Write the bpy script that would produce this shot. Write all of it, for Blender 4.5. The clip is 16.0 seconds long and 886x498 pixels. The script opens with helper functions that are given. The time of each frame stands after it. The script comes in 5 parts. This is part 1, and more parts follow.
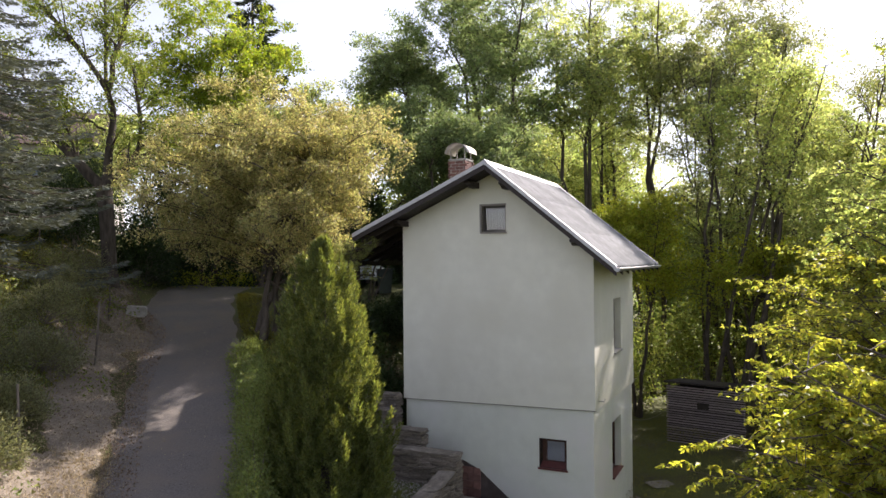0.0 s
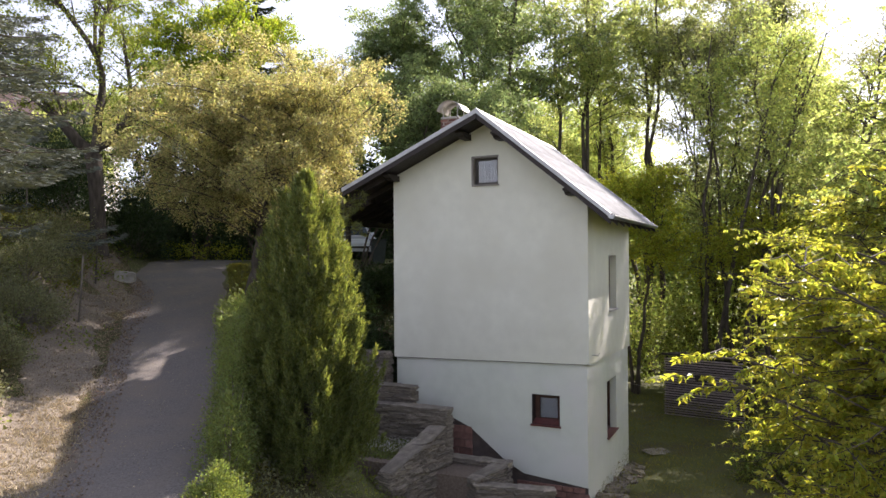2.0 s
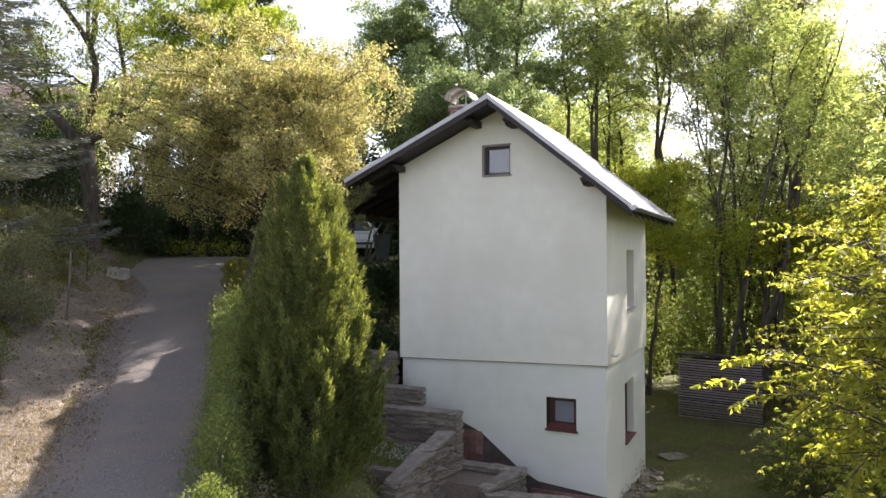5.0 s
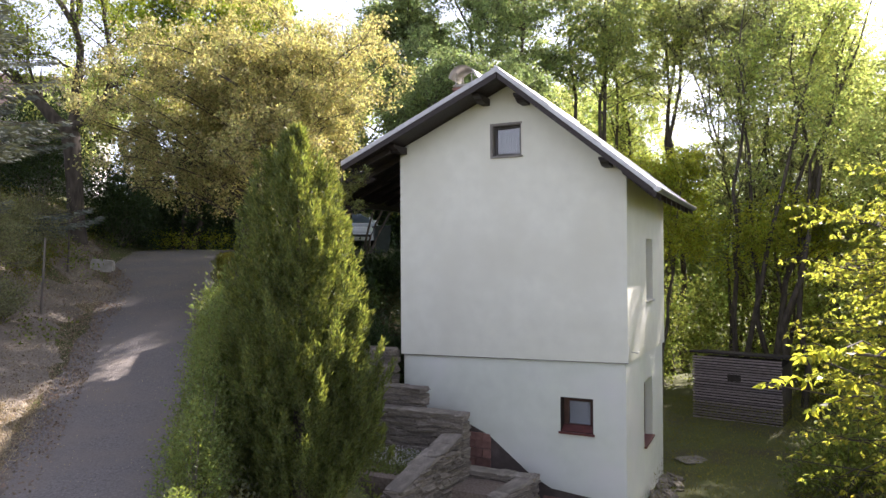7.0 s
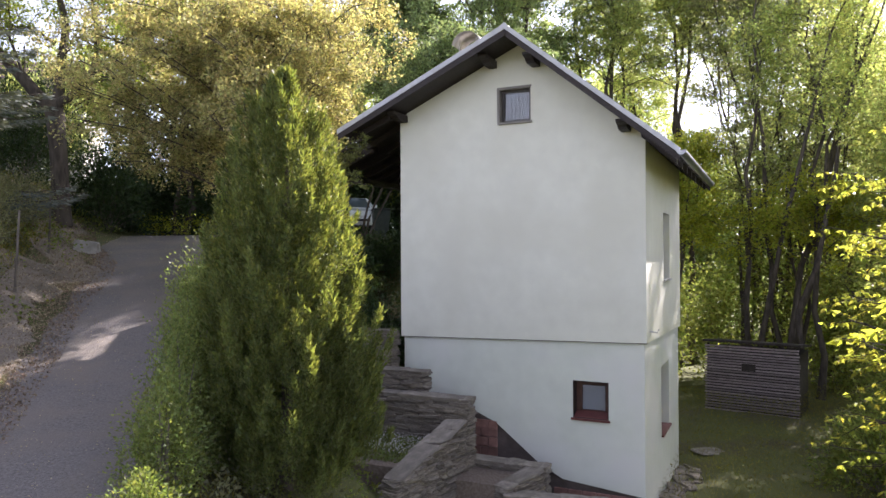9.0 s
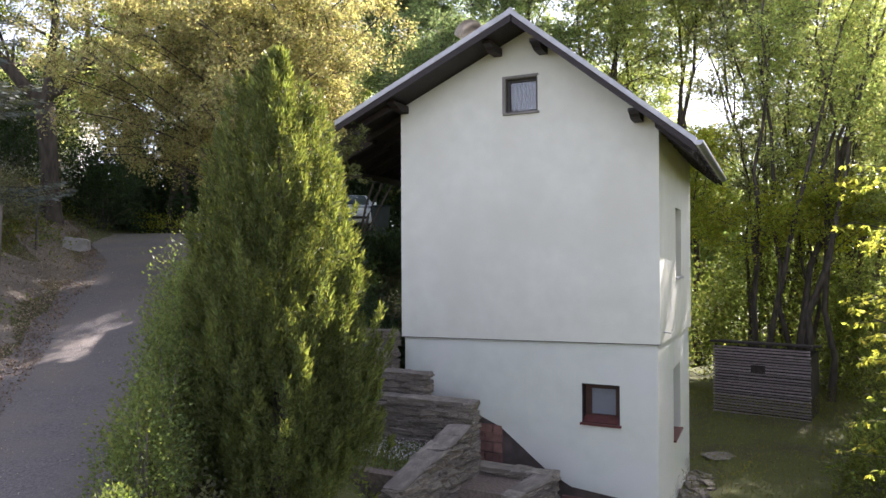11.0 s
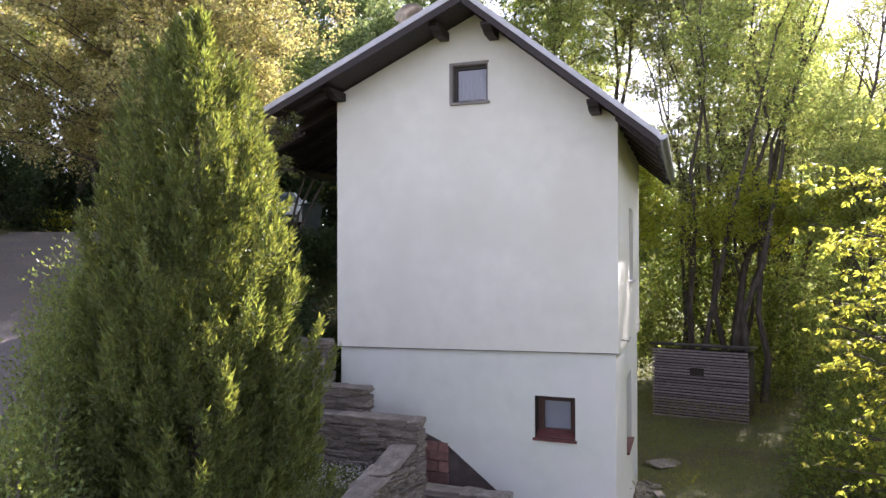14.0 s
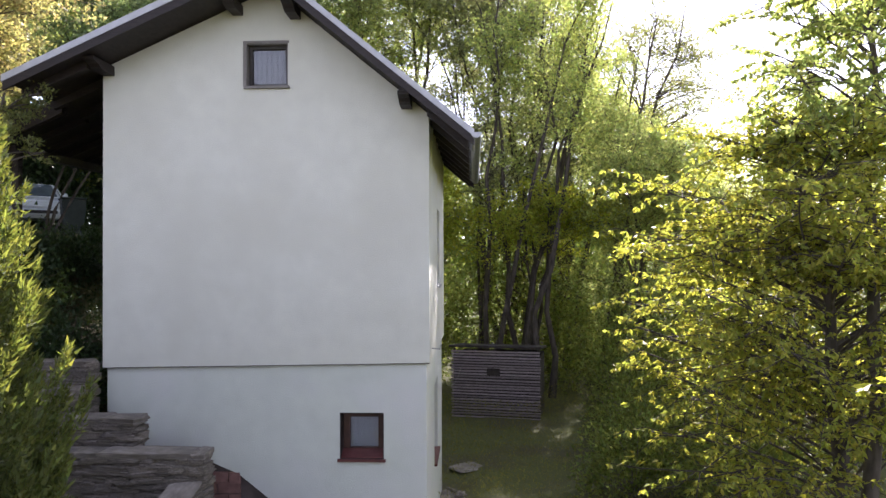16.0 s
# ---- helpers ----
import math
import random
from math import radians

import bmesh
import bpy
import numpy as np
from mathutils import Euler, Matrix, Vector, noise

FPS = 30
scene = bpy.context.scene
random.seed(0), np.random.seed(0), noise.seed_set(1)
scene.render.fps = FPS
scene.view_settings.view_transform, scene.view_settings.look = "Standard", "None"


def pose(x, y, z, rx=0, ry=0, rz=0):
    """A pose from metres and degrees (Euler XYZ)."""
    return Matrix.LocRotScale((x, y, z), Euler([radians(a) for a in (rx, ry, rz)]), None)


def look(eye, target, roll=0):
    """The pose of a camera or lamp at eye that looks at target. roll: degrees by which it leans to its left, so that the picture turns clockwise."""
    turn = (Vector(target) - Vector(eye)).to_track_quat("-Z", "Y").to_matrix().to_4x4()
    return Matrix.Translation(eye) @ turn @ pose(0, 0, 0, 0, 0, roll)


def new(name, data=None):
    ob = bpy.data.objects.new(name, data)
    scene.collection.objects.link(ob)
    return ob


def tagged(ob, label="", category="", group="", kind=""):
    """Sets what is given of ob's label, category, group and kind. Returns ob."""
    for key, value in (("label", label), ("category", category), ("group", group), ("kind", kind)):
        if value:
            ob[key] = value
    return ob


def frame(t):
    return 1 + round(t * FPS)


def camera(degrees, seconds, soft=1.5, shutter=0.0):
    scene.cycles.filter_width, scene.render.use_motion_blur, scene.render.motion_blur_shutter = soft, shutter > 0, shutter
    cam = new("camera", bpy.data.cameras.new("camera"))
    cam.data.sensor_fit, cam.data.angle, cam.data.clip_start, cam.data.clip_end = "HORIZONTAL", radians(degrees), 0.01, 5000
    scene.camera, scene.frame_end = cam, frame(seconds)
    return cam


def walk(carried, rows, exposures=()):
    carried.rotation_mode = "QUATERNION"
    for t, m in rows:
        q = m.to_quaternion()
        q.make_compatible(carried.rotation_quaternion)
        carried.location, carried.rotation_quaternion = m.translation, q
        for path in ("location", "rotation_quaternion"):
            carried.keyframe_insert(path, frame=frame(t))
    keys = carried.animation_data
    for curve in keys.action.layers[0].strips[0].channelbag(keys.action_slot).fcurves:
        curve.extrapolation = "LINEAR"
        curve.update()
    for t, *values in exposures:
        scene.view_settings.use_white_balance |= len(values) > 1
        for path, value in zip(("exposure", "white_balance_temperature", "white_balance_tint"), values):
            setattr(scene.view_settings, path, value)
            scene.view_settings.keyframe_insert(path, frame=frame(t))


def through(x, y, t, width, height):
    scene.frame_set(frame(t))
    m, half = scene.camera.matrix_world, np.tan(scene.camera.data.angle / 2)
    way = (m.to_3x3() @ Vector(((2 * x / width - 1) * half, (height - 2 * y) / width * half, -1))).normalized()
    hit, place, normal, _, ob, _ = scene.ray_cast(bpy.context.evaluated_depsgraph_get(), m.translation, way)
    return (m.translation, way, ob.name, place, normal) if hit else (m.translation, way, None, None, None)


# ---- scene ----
cam = camera(65.5, 16.0, soft=1.5)
METRES, EYE, TILT, LEAN, TURN = 7.4, 6.66, 0.0, 0.0, 0.0
ROWS = [
    (0.0, 0.0, 0.0, 0.0, 0.01, 0.81, 0.46),
    (0.5, 0.0081, 0.0172, -0.0451, 0.01, 0.79, 0.44),
    (1.0, 0.0182, 0.0323, -0.0893, 0.02, 0.78, 0.44),
    (1.5, 0.0259, 0.0434, -0.1284, 0.03, 0.75, 0.41),
    (2.0, 0.031, 0.0536, -0.1499, 0.07, 0.72, 0.39),
    (2.5, 0.0307, 0.0644, -0.1524, 0.09, 0.71, 0.4),
    (3.0, 0.0285, 0.0786, -0.1602, 0.11, 0.7, 0.39),
    (3.5, 0.0261, 0.0953, -0.1625, 0.15, 0.68, 0.37),
    (4.0, 0.0213, 0.1165, -0.1624, 0.17, 0.67, 0.37),
    (6.5, -0.0055, 0.3054, -0.169, 0.22, 0.56, 0.38),
    (7.0, -0.0059, 0.3465, -0.1939, 0.21, 0.55, 0.35),
    (7.5, -0.0081, 0.3866, -0.219, 0.2, 0.54, 0.33),
    (8.0, -0.0128, 0.4226, -0.2392, 0.2, 0.51, 0.32),
    (8.5, -0.0155, 0.4552, -0.2525, 0.18, 0.48, 0.31),
    (9.0, -0.0173, 0.4842, -0.2615, 0.16, 0.47, 0.3),
    (11.5, -0.0317, 0.5867, -0.2708, 0.05, 0.5, 0.26),
    (12.0, -0.0386, 0.6083, -0.2711, 0.01, 0.51, 0.26),
    (12.5, -0.0444, 0.6327, -0.2708, -0.01, 0.53, 0.26),
    (13.0, -0.0493, 0.6592, -0.2695, -0.68, 0.52, 0.24),
    (13.5, -0.0539, 0.6883, -0.269, -2.57, 0.52, 0.24),
    (14.0, -0.0564, 0.7184, -0.2664, -5.86, 0.5, 0.15),
    (14.5, -0.0582, 0.7513, -0.2648, -10.66, 0.5, 0.16),
    (15.0, -0.0573, 0.7857, -0.2643, -15.33, 0.54, 0.18),
    (15.5, -0.0535, 0.8199, -0.2647, -19.51, 0.58, 0.19),
    (16.0, -0.0482, 0.8552, -0.263, -22.89, 0.6, 0.18),
]
EXPOSURES = [(0.0, 1.22, 6350, 21), (2.0, 1.50, 6300, 22), (4.0, 1.68, 6250, 22), (9.0, 1.91, 6100, 24), (13.0, 2.00, 6000, 24), (14.4, 2.12, 6000, 32), (15.0, 1.90, 5980, 28), (16.0, 1.84, 5950, 27)]
walk(cam, [(t, pose(0, 0, EYE, TILT, LEAN, TURN) @ pose(METRES * x, METRES * y, METRES * z, 90 + pitch, roll, yaw)) for t, x, y, z, yaw, pitch, roll in ROWS], EXPOSURES)

# ---- light ----
SUN_AZ, SUN_EL = 43.4, 36.0          # degrees from +y towards +x, and above the horizon
sun_dir = Vector((math.sin(radians(SUN_AZ)) * math.cos(radians(SUN_EL)), math.cos(radians(SUN_AZ)) * math.cos(radians(SUN_EL)), math.sin(radians(SUN_EL))))
world = bpy.data.worlds.new("sky")
scene.world = world
world.use_nodes = True
wn = world.node_tree.nodes
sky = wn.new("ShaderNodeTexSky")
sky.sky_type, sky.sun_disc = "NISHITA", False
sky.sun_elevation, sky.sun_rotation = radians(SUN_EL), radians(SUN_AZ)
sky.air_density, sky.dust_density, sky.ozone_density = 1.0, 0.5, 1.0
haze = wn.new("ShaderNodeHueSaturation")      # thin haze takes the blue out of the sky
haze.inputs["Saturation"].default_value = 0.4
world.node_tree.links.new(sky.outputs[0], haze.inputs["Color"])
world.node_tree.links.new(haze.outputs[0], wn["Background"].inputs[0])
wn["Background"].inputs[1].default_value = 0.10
sun = new("sun", bpy.data.lights.new("sun", "SUN"))
sun.data.energy, sun.data.angle, sun.data.color = 5.0, radians(0.6), (1.0, 0.93, 0.8)
sun.matrix_world = look(sun_dir * 60, (0, 0, 0))


# ---- materials ----
def mat(name, c1, c2, scale=6.0, rough=0.8, bump=0.25, bscale=40.0, metal=0.0, spread=0.0, stain=None, stain_scale=0.8, stretch=(1, 1, 1), spec=0.4):
    """Two-scale noise material: c1 to c2 by a fine noise, stains by a coarse one, spread: brightness by object."""
    m = bpy.data.materials.new(name)
    m.use_nodes = True
    n, l = m.node_tree.nodes, m.node_tree.links
    b = n["Principled BSDF"]
    tc = n.new("ShaderNodeTexCoord")
    mp = n.new("ShaderNodeMapping")
    mp.inputs["Scale"].default_value = stretch
    l.new(tc.outputs["Object"], mp.inputs[0])
    t1 = n.new("ShaderNodeTexNoise")
    t1.inputs["Scale"].default_value, t1.inputs["Detail"].default_value = scale, 6
    l.new(mp.outputs[0], t1.inputs["Vector"])
    ramp = n.new("ShaderNodeValToRGB")
    ramp.color_ramp.elements[0].position, ramp.color_ramp.elements[1].position = 0.3, 0.7
    ramp.color_ramp.elements[0].color, ramp.color_ramp.elements[1].color = (*c1, 1), (*c2, 1)
    l.new(t1.outputs[0], ramp.inputs[0])
    col = ramp.outputs[0]
    if stain:
        t2 = n.new("ShaderNodeTexNoise")
        t2.inputs["Scale"].default_value, t2.inputs["Detail"].default_value = stain_scale, 4
        l.new(mp.outputs[0], t2.inputs["Vector"])
        r2 = n.new("ShaderNodeValToRGB")
        r2.color_ramp.elements[0].position, r2.color_ramp.elements[1].position = 0.45, 0.68
        l.new(t2.outputs[0], r2.inputs[0])
        mx = n.new("ShaderNodeMixRGB")
        mx.inputs[2].default_value = (*stain, 1)
        l.new(r2.outputs[0], mx.inputs[0])
        l.new(col, mx.inputs[1])
        col = mx.outputs[0]
    if spread:
        oi = n.new("ShaderNodeObjectInfo")
        mr = n.new("ShaderNodeMapRange")
        mr.inputs["To Min"].default_value, mr.inputs["To Max"].default_value = 1 - spread, 1 + spread
        l.new(oi.outputs["Random"], mr.inputs["Value"])
        hv = n.new("ShaderNodeHueSaturation")
        l.new(mr.outputs[0], hv.inputs["Value"])
        l.new(col, hv.inputs["Color"])
        col = hv.outputs[0]
    l.new(col, b.inputs["Base Color"])
    b.inputs["Roughness"].default_value, b.inputs["Metallic"].default_value = rough, metal
    b.inputs["Specular IOR Level"].default_value = spec
    if bump:
        t3 = n.new("ShaderNodeTexNoise")
        t3.inputs["Scale"].default_value, t3.inputs["Detail"].default_value = bscale, 5
        l.new(mp.outputs[0], t3.inputs["Vector"])
        bp = n.new("ShaderNodeBump")
        bp.inputs["Strength"].default_value, bp.inputs["Distance"].default_value = bump, 0.02
        l.new(t3.outputs[0], bp.inputs["Height"])
        l.new(bp.outputs[0], b.inputs["Normal"])
    return m


def leaf_mat(name, c, vary=0.35, hue=0.03, through=0.5, rough=0.45, tint=(1.5, 1.35, 0.4)):
    """Leaf: gloss and diffuse on the face, light through the blade; each leaf takes its own shade."""
    m = bpy.data.materials.new(name)
    m.use_nodes = True
    n, l = m.node_tree.nodes, m.node_tree.links
    b = n["Principled BSDF"]
    b.inputs["Roughness"].default_value = rough
    b.inputs["Specular IOR Level"].default_value = 0.3
    g = n.new("ShaderNodeNewGeometry")
    hv = n.new("ShaderNodeHueSaturation")
    hv.inputs["Color"].default_value = (*c, 1)
    m1 = n.new("ShaderNodeMapRange")
    m1.inputs["To Min"].default_value, m1.inputs["To Max"].default_value = 1 - vary, 1 + vary
    l.new(g.outputs["Random Per Island"], m1.inputs["Value"])
    l.new(m1.outputs[0], hv.inputs["Value"])
    wn_ = n.new("ShaderNodeTexWhiteNoise")
    wn_.noise_dimensions = "1D"
    l.new(g.outputs["Random Per Island"], wn_.inputs["W"])
    m2 = n.new("ShaderNodeMapRange")
    m2.inputs["To Min"].default_value, m2.inputs["To Max"].default_value = 0.5 - hue, 0.5 + hue
    l.new(wn_.outputs["Value"], m2.inputs["Value"])
    l.new(m2.outputs[0], hv.inputs["Hue"])
    l.new(hv.outputs[0], b.inputs["Base Color"])
    tr = n.new("ShaderNodeBsdfTranslucent")
    mu = n.new("ShaderNodeMixRGB")
    mu.blend_type = "MULTIPLY"
    mu.inputs[0].default_value = 1
    mu.inputs[2].default_value = (*tint, 1)
    l.new(hv.outputs[0], mu.inputs[1])
    l.new(mu.outputs[0], tr.inputs[0])
    mix = n.new("ShaderNodeMixShader")
    mix.inputs[0].default_value = through
    l.new(b.outputs[0], mix.inputs[1])
    l.new(tr.outputs[0], mix.inputs[2])
    l.new(mix.outputs[0], n["Material Output"].inputs[0])
    return m


PLASTER = mat("white_plaster", (0.635, 0.63, 0.55), (0.695, 0.69, 0.605), 3.0, 0.9, 0.35, 60, stain=(0.61, 0.60, 0.515), stain_scale=0.5)
PLASTER_LOW = mat("white_plaster_base", (0.60, 0.625, 0.56), (0.655, 0.68, 0.61), 3.0, 0.9, 0.4, 60, stain=(0.66, 0.66, 0.63), stain_scale=0.7)
BITUMEN = mat("bitumen_coating", (0.065, 0.05, 0.047), (0.11, 0.088, 0.08), 5, 0.75, 0.4, 20)
REDBRICK = mat("red_brick", (0.16, 0.085, 0.07), (0.25, 0.135, 0.115), 9, 0.9, 0.4, 40, spread=0.25)
MORTAR_DARK = mat("earthy_joint", (0.09, 0.077, 0.065), (0.16, 0.138, 0.115), 14, 0.95, 0.6, 50)
MORTAR = mat("mortar", (0.32, 0.29, 0.26), (0.42, 0.39, 0.35), 14, 0.95, 0.5, 60)
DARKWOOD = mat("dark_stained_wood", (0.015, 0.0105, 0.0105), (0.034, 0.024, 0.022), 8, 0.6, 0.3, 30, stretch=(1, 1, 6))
ROOFING = mat("fibre_cement_sheet", (0.21, 0.214, 0.222), (0.30, 0.305, 0.315), 5, 0.76, 0.35, 50, stain=(0.18, 0.183, 0.19), stain_scale=0.9, spec=0.07)
TRIMGREY = mat("grey_verge_sheet", (0.38, 0.38, 0.40), (0.50, 0.50, 0.52), 6, 0.45, 0.2, 40, spec=0.6)
ZINC = mat("zinc", (0.35, 0.36, 0.38), (0.5, 0.5, 0.52), 6, 0.4, 0.15, 30, metal=0.8)
RUSTYZINC = mat("weathered_zinc", (0.28, 0.25, 0.22), (0.5, 0.48, 0.45), 4, 0.45, 0.2, 25, metal=0.6)
FRAMEBROWN = mat("brown_window_frame", (0.05, 0.025, 0.02), (0.085, 0.04, 0.03), 8, 0.5, 0.2, 40)
FRAMEDARK = mat("weathered_dark_frame", (0.03, 0.026, 0.023), (0.055, 0.048, 0.042), 8, 0.6, 0.2, 40)
FRAMEGREY = mat("grey_window_frame", (0.16, 0.145, 0.13), (0.22, 0.20, 0.18), 8, 0.6, 0.2, 40)
SILLRED = mat("oxblood_sill", (0.10, 0.032, 0.03), (0.15, 0.052, 0.045), 9, 0.5, 0.2, 40)
CURTAIN = mat("grey_curtain", (0.06, 0.058, 0.052), (0.09, 0.087, 0.078), 20, 0.95, 0.3, 90, stretch=(8, 8, 0.6))
# cellar curtain: its pale blue stands in for sky mirrored in the pane
CURTAINSKY = mat("curtain_sky_reflection", (0.31, 0.33, 0.39), (0.38, 0.40, 0.46), 20, 0.95, 0.3, 90, stretch=(8, 8, 0.6))
STONE = mat("schist_slab", (0.14, 0.117, 0.10), (0.38, 0.335, 0.285), 4, 0.88, 1.0, 16, spread=0.3, stretch=(1.2, 1.2, 2.2), stain=(0.17, 0.145, 0.118), stain_scale=1.6)
STONECAP = mat("cap_stone", (0.17, 0.148, 0.128), (0.36, 0.32, 0.275), 3.5, 0.92, 1.0, 14, spread=0.15, stain=(0.17, 0.148, 0.12), stain_scale=1.3)
SLAT = mat("weathered_slat", (0.19, 0.157, 0.162), (0.35, 0.295, 0.30), 5, 0.85, 0.4, 30, spread=0.3, stretch=(1, 6, 6))
SHEDDARK = mat("dark_shed_board", (0.025, 0.02, 0.018), (0.055, 0.045, 0.04), 6, 0.85, 0.4, 25)
BARK = mat("dark_bark", (0.045, 0.036, 0.028), (0.12, 0.10, 0.08), 9, 0.95, 0.8, 14, stretch=(1, 1, 0.25))
BARKGREY = mat("grey_bark", (0.10, 0.085, 0.07), (0.22, 0.19, 0.16), 9, 0.95, 0.8, 14, stretch=(1, 1, 0.25))
ASPHALT = mat("worn_asphalt", (0.11, 0.099, 0.093), (0.23, 0.207, 0.19), 34, 0.92, 0.9, 60, stain=(0.20, 0.172, 0.145), stain_scale=0.9)
CARPAINT = mat("silver_car_paint", (0.66, 0.71, 0.77), (0.74, 0.79, 0.85), 3, 0.25, 0.0, 10, metal=0.3, spec=0.7)
CARGLASS = mat("car_glass", (0.06, 0.085, 0.11), (0.10, 0.13, 0.16), 3, 0.08, 0.0, 10, spec=0.8)
RUBBER = mat("black_rubber", (0.015, 0.015, 0.015), (0.03, 0.03, 0.03), 8, 0.8, 0.2, 40)
LAMPGLASS = mat("headlamp_glass", (0.6, 0.62, 0.65), (0.75, 0.76, 0.78), 8, 0.15, 0.0, 40, spec=0.8)
BINGREEN = mat("dark_green_plastic", (0.025, 0.035, 0.03), (0.04, 0.052, 0.045), 6, 0.5, 0.1, 60)
TILEROOF = mat("brown_tile_roof", (0.085, 0.055, 0.05), (0.15, 0.10, 0.09), 3, 0.85, 0.4, 12)
CONCRETE = mat("pale_concrete", (0.38, 0.36, 0.33), (0.52, 0.50, 0.46), 5, 0.9, 0.4, 30, stain=(0.3, 0.29, 0.25), stain_scale=1.5)
WIRE = mat("weathered_steel", (0.12, 0.11, 0.10), (0.22, 0.20, 0.18), 9, 0.6, 0.1, 40, metal=0.5)


def glass_mat():
    m = bpy.data.materials.new("window_glass")
    m.use_nodes = True
    n, l = m.node_tree.nodes, m.node_tree.links
    gl, tp, mx = n.new("ShaderNodeBsdfGlossy"), n.new("ShaderNodeBsdfTransparent"), n.new("ShaderNodeMixShader")
    gl.inputs["Roughness"].default_value = 0.03
    fr = n.new("ShaderNodeFresnel")
    fr.inputs[0].default_value = 1.6
    l.new(fr.outputs[0], mx.inputs[0])
    l.new(tp.outputs[0], mx.inputs[1])
    l.new(gl.outputs[0], mx.inputs[2])
    l.new(mx.outputs[0], n["Material Output"].inputs[0])
    return m


GLASS = glass_mat()


def ground_mat():
    """Grass, dry litter and bare earth mixed by noise, at two scales."""
    m = mat("yard_ground", (0.06, 0.07, 0.018), (0.125, 0.13, 0.038), 22, 0.95, 0.8, 45, stain=(0.075, 0.065, 0.035), stain_scale=0.55)
    return m


GROUND = ground_mat()
LITTER = mat("dry_leaf_litter", (0.15, 0.125, 0.098), (0.29, 0.245, 0.19), 25, 0.95, 0.8, 50, stain=(0.13, 0.108, 0.085), stain_scale=0.8)

L_WOOD = leaf_mat("forest_leaf", (0.245, 0.28, 0.115), 0.4, through=0.7, tint=(1.95, 1.9, 1.3))
L_DARK = leaf_mat("dark_forest_leaf", (0.155, 0.20, 0.105), 0.4, through=0.65, tint=(1.9, 1.85, 1.15))
L_BRIGHT = leaf_mat("fresh_leaf", (0.25, 0.295, 0.105), 0.4, through=0.7, tint=(1.95, 1.88, 1.3))
L_CHERRY = leaf_mat("cherry_leaf", (0.255, 0.275, 0.06), 0.4, 0.03, 0.62, tint=(2.1, 1.97, 0.72))
L_CHERRY2 = leaf_mat("lawn_cherry_leaf", (0.262, 0.287, 0.075), 0.38, 0.03, 0.6, tint=(2.08, 1.94, 0.85))
L_BLOSSOM = leaf_mat("young_tan_leaf", (0.322, 0.306, 0.155), 0.5, 0.045, 0.55, tint=(1.62, 1.57, 0.9))
L_LIME = leaf_mat("lime_leaf", (0.17, 0.22, 0.045), 0.35, 0.03, 0.6, tint=(2.0, 1.9, 0.5))
L_LIME2 = leaf_mat("garden_tree_leaf", (0.15, 0.19, 0.055), 0.4, 0.03, 0.55, tint=(1.9, 1.8, 0.7))
L_GREY = leaf_mat("grey_green_leaf", (0.20, 0.222, 0.12), 0.42, 0.03, 0.66, tint=(1.85, 1.78, 1.2))
L_SUNNY = leaf_mat("sunlit_yellow_leaf", (0.27, 0.30, 0.065), 0.35, 0.03, 0.68, tint=(2.0, 1.9, 0.7))
L_THUJA = leaf_mat("thuja_spray", (0.105, 0.130, 0.055), 0.45, 0.03, 0.47, tint=(2.18, 2.0, 0.65))
L_SHRUB = leaf_mat("shrub_leaf", (0.165, 0.205, 0.075), 0.4, through=0.48, tint=(1.4, 1.38, 0.55))
L_SPRUCE = leaf_mat("spruce_needle", (0.13, 0.148, 0.13), 0.35, 0.02, 0.1, 0.6)
L_DSPRUCE = leaf_mat("dark_spruce_needle", (0.035, 0.055, 0.035), 0.35, 0.02, 0.1, 0.6)
L_UNDER = leaf_mat("undergrowth_leaf", (0.15, 0.185, 0.06), 0.45, through=0.62, tint=(1.9, 1.8, 1.05))
L_SPARSE = leaf_mat("sparse_leaf", (0.19, 0.215, 0.095), 0.35, through=0.6, tint=(1.7, 1.6, 0.9))
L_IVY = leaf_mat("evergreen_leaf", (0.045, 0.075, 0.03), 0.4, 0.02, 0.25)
L_FAR = leaf_mat("far_leaf", (0.21, 0.26, 0.105), 0.4, through=0.65, tint=(1.7, 1.7, 1.0))
L_BANK = leaf_mat("bank_leaf", (0.18, 0.185, 0.105), 0.45, through=0.45, tint=(1.5, 1.5, 0.9))
L_LITTER = leaf_mat("dead_leaf", (0.24, 0.18, 0.125), 0.5, 0.02, 0.2, 0.8, tint=(1, 1, 1))
L_GRASS = leaf_mat("grass_blade", (0.172, 0.172, 0.045), 0.45)
L_DRY = leaf_mat("dry_grass_blade", (0.36, 0.305, 0.20), 0.4, 0.01, 0.3, tint=(1.1, 1, 0.8))
L_WHITE = leaf_mat("white_petal", (0.72, 0.70, 0.66), 0.15, 0.0, 0.4, tint=(1, 1, 1))


# ---- mesh helpers ----
def quad_mesh(name, verts, quads):
    me = bpy.data.meshes.new(name)
    verts, quads = np.asarray(verts, np.float32), np.asarray(quads, np.int32)
    me.vertices.add(len(verts))
    me.vertices.foreach_set("co", verts.ravel())
    me.loops.add(quads.size)
    me.loops.foreach_set("vertex_index", quads.ravel())
    me.polygons.add(len(quads))
    me.polygons.foreach_set("loop_start", np.arange(0, quads.size, 4, dtype=np.int32))
    me.update(calc_edges=True)
    return me


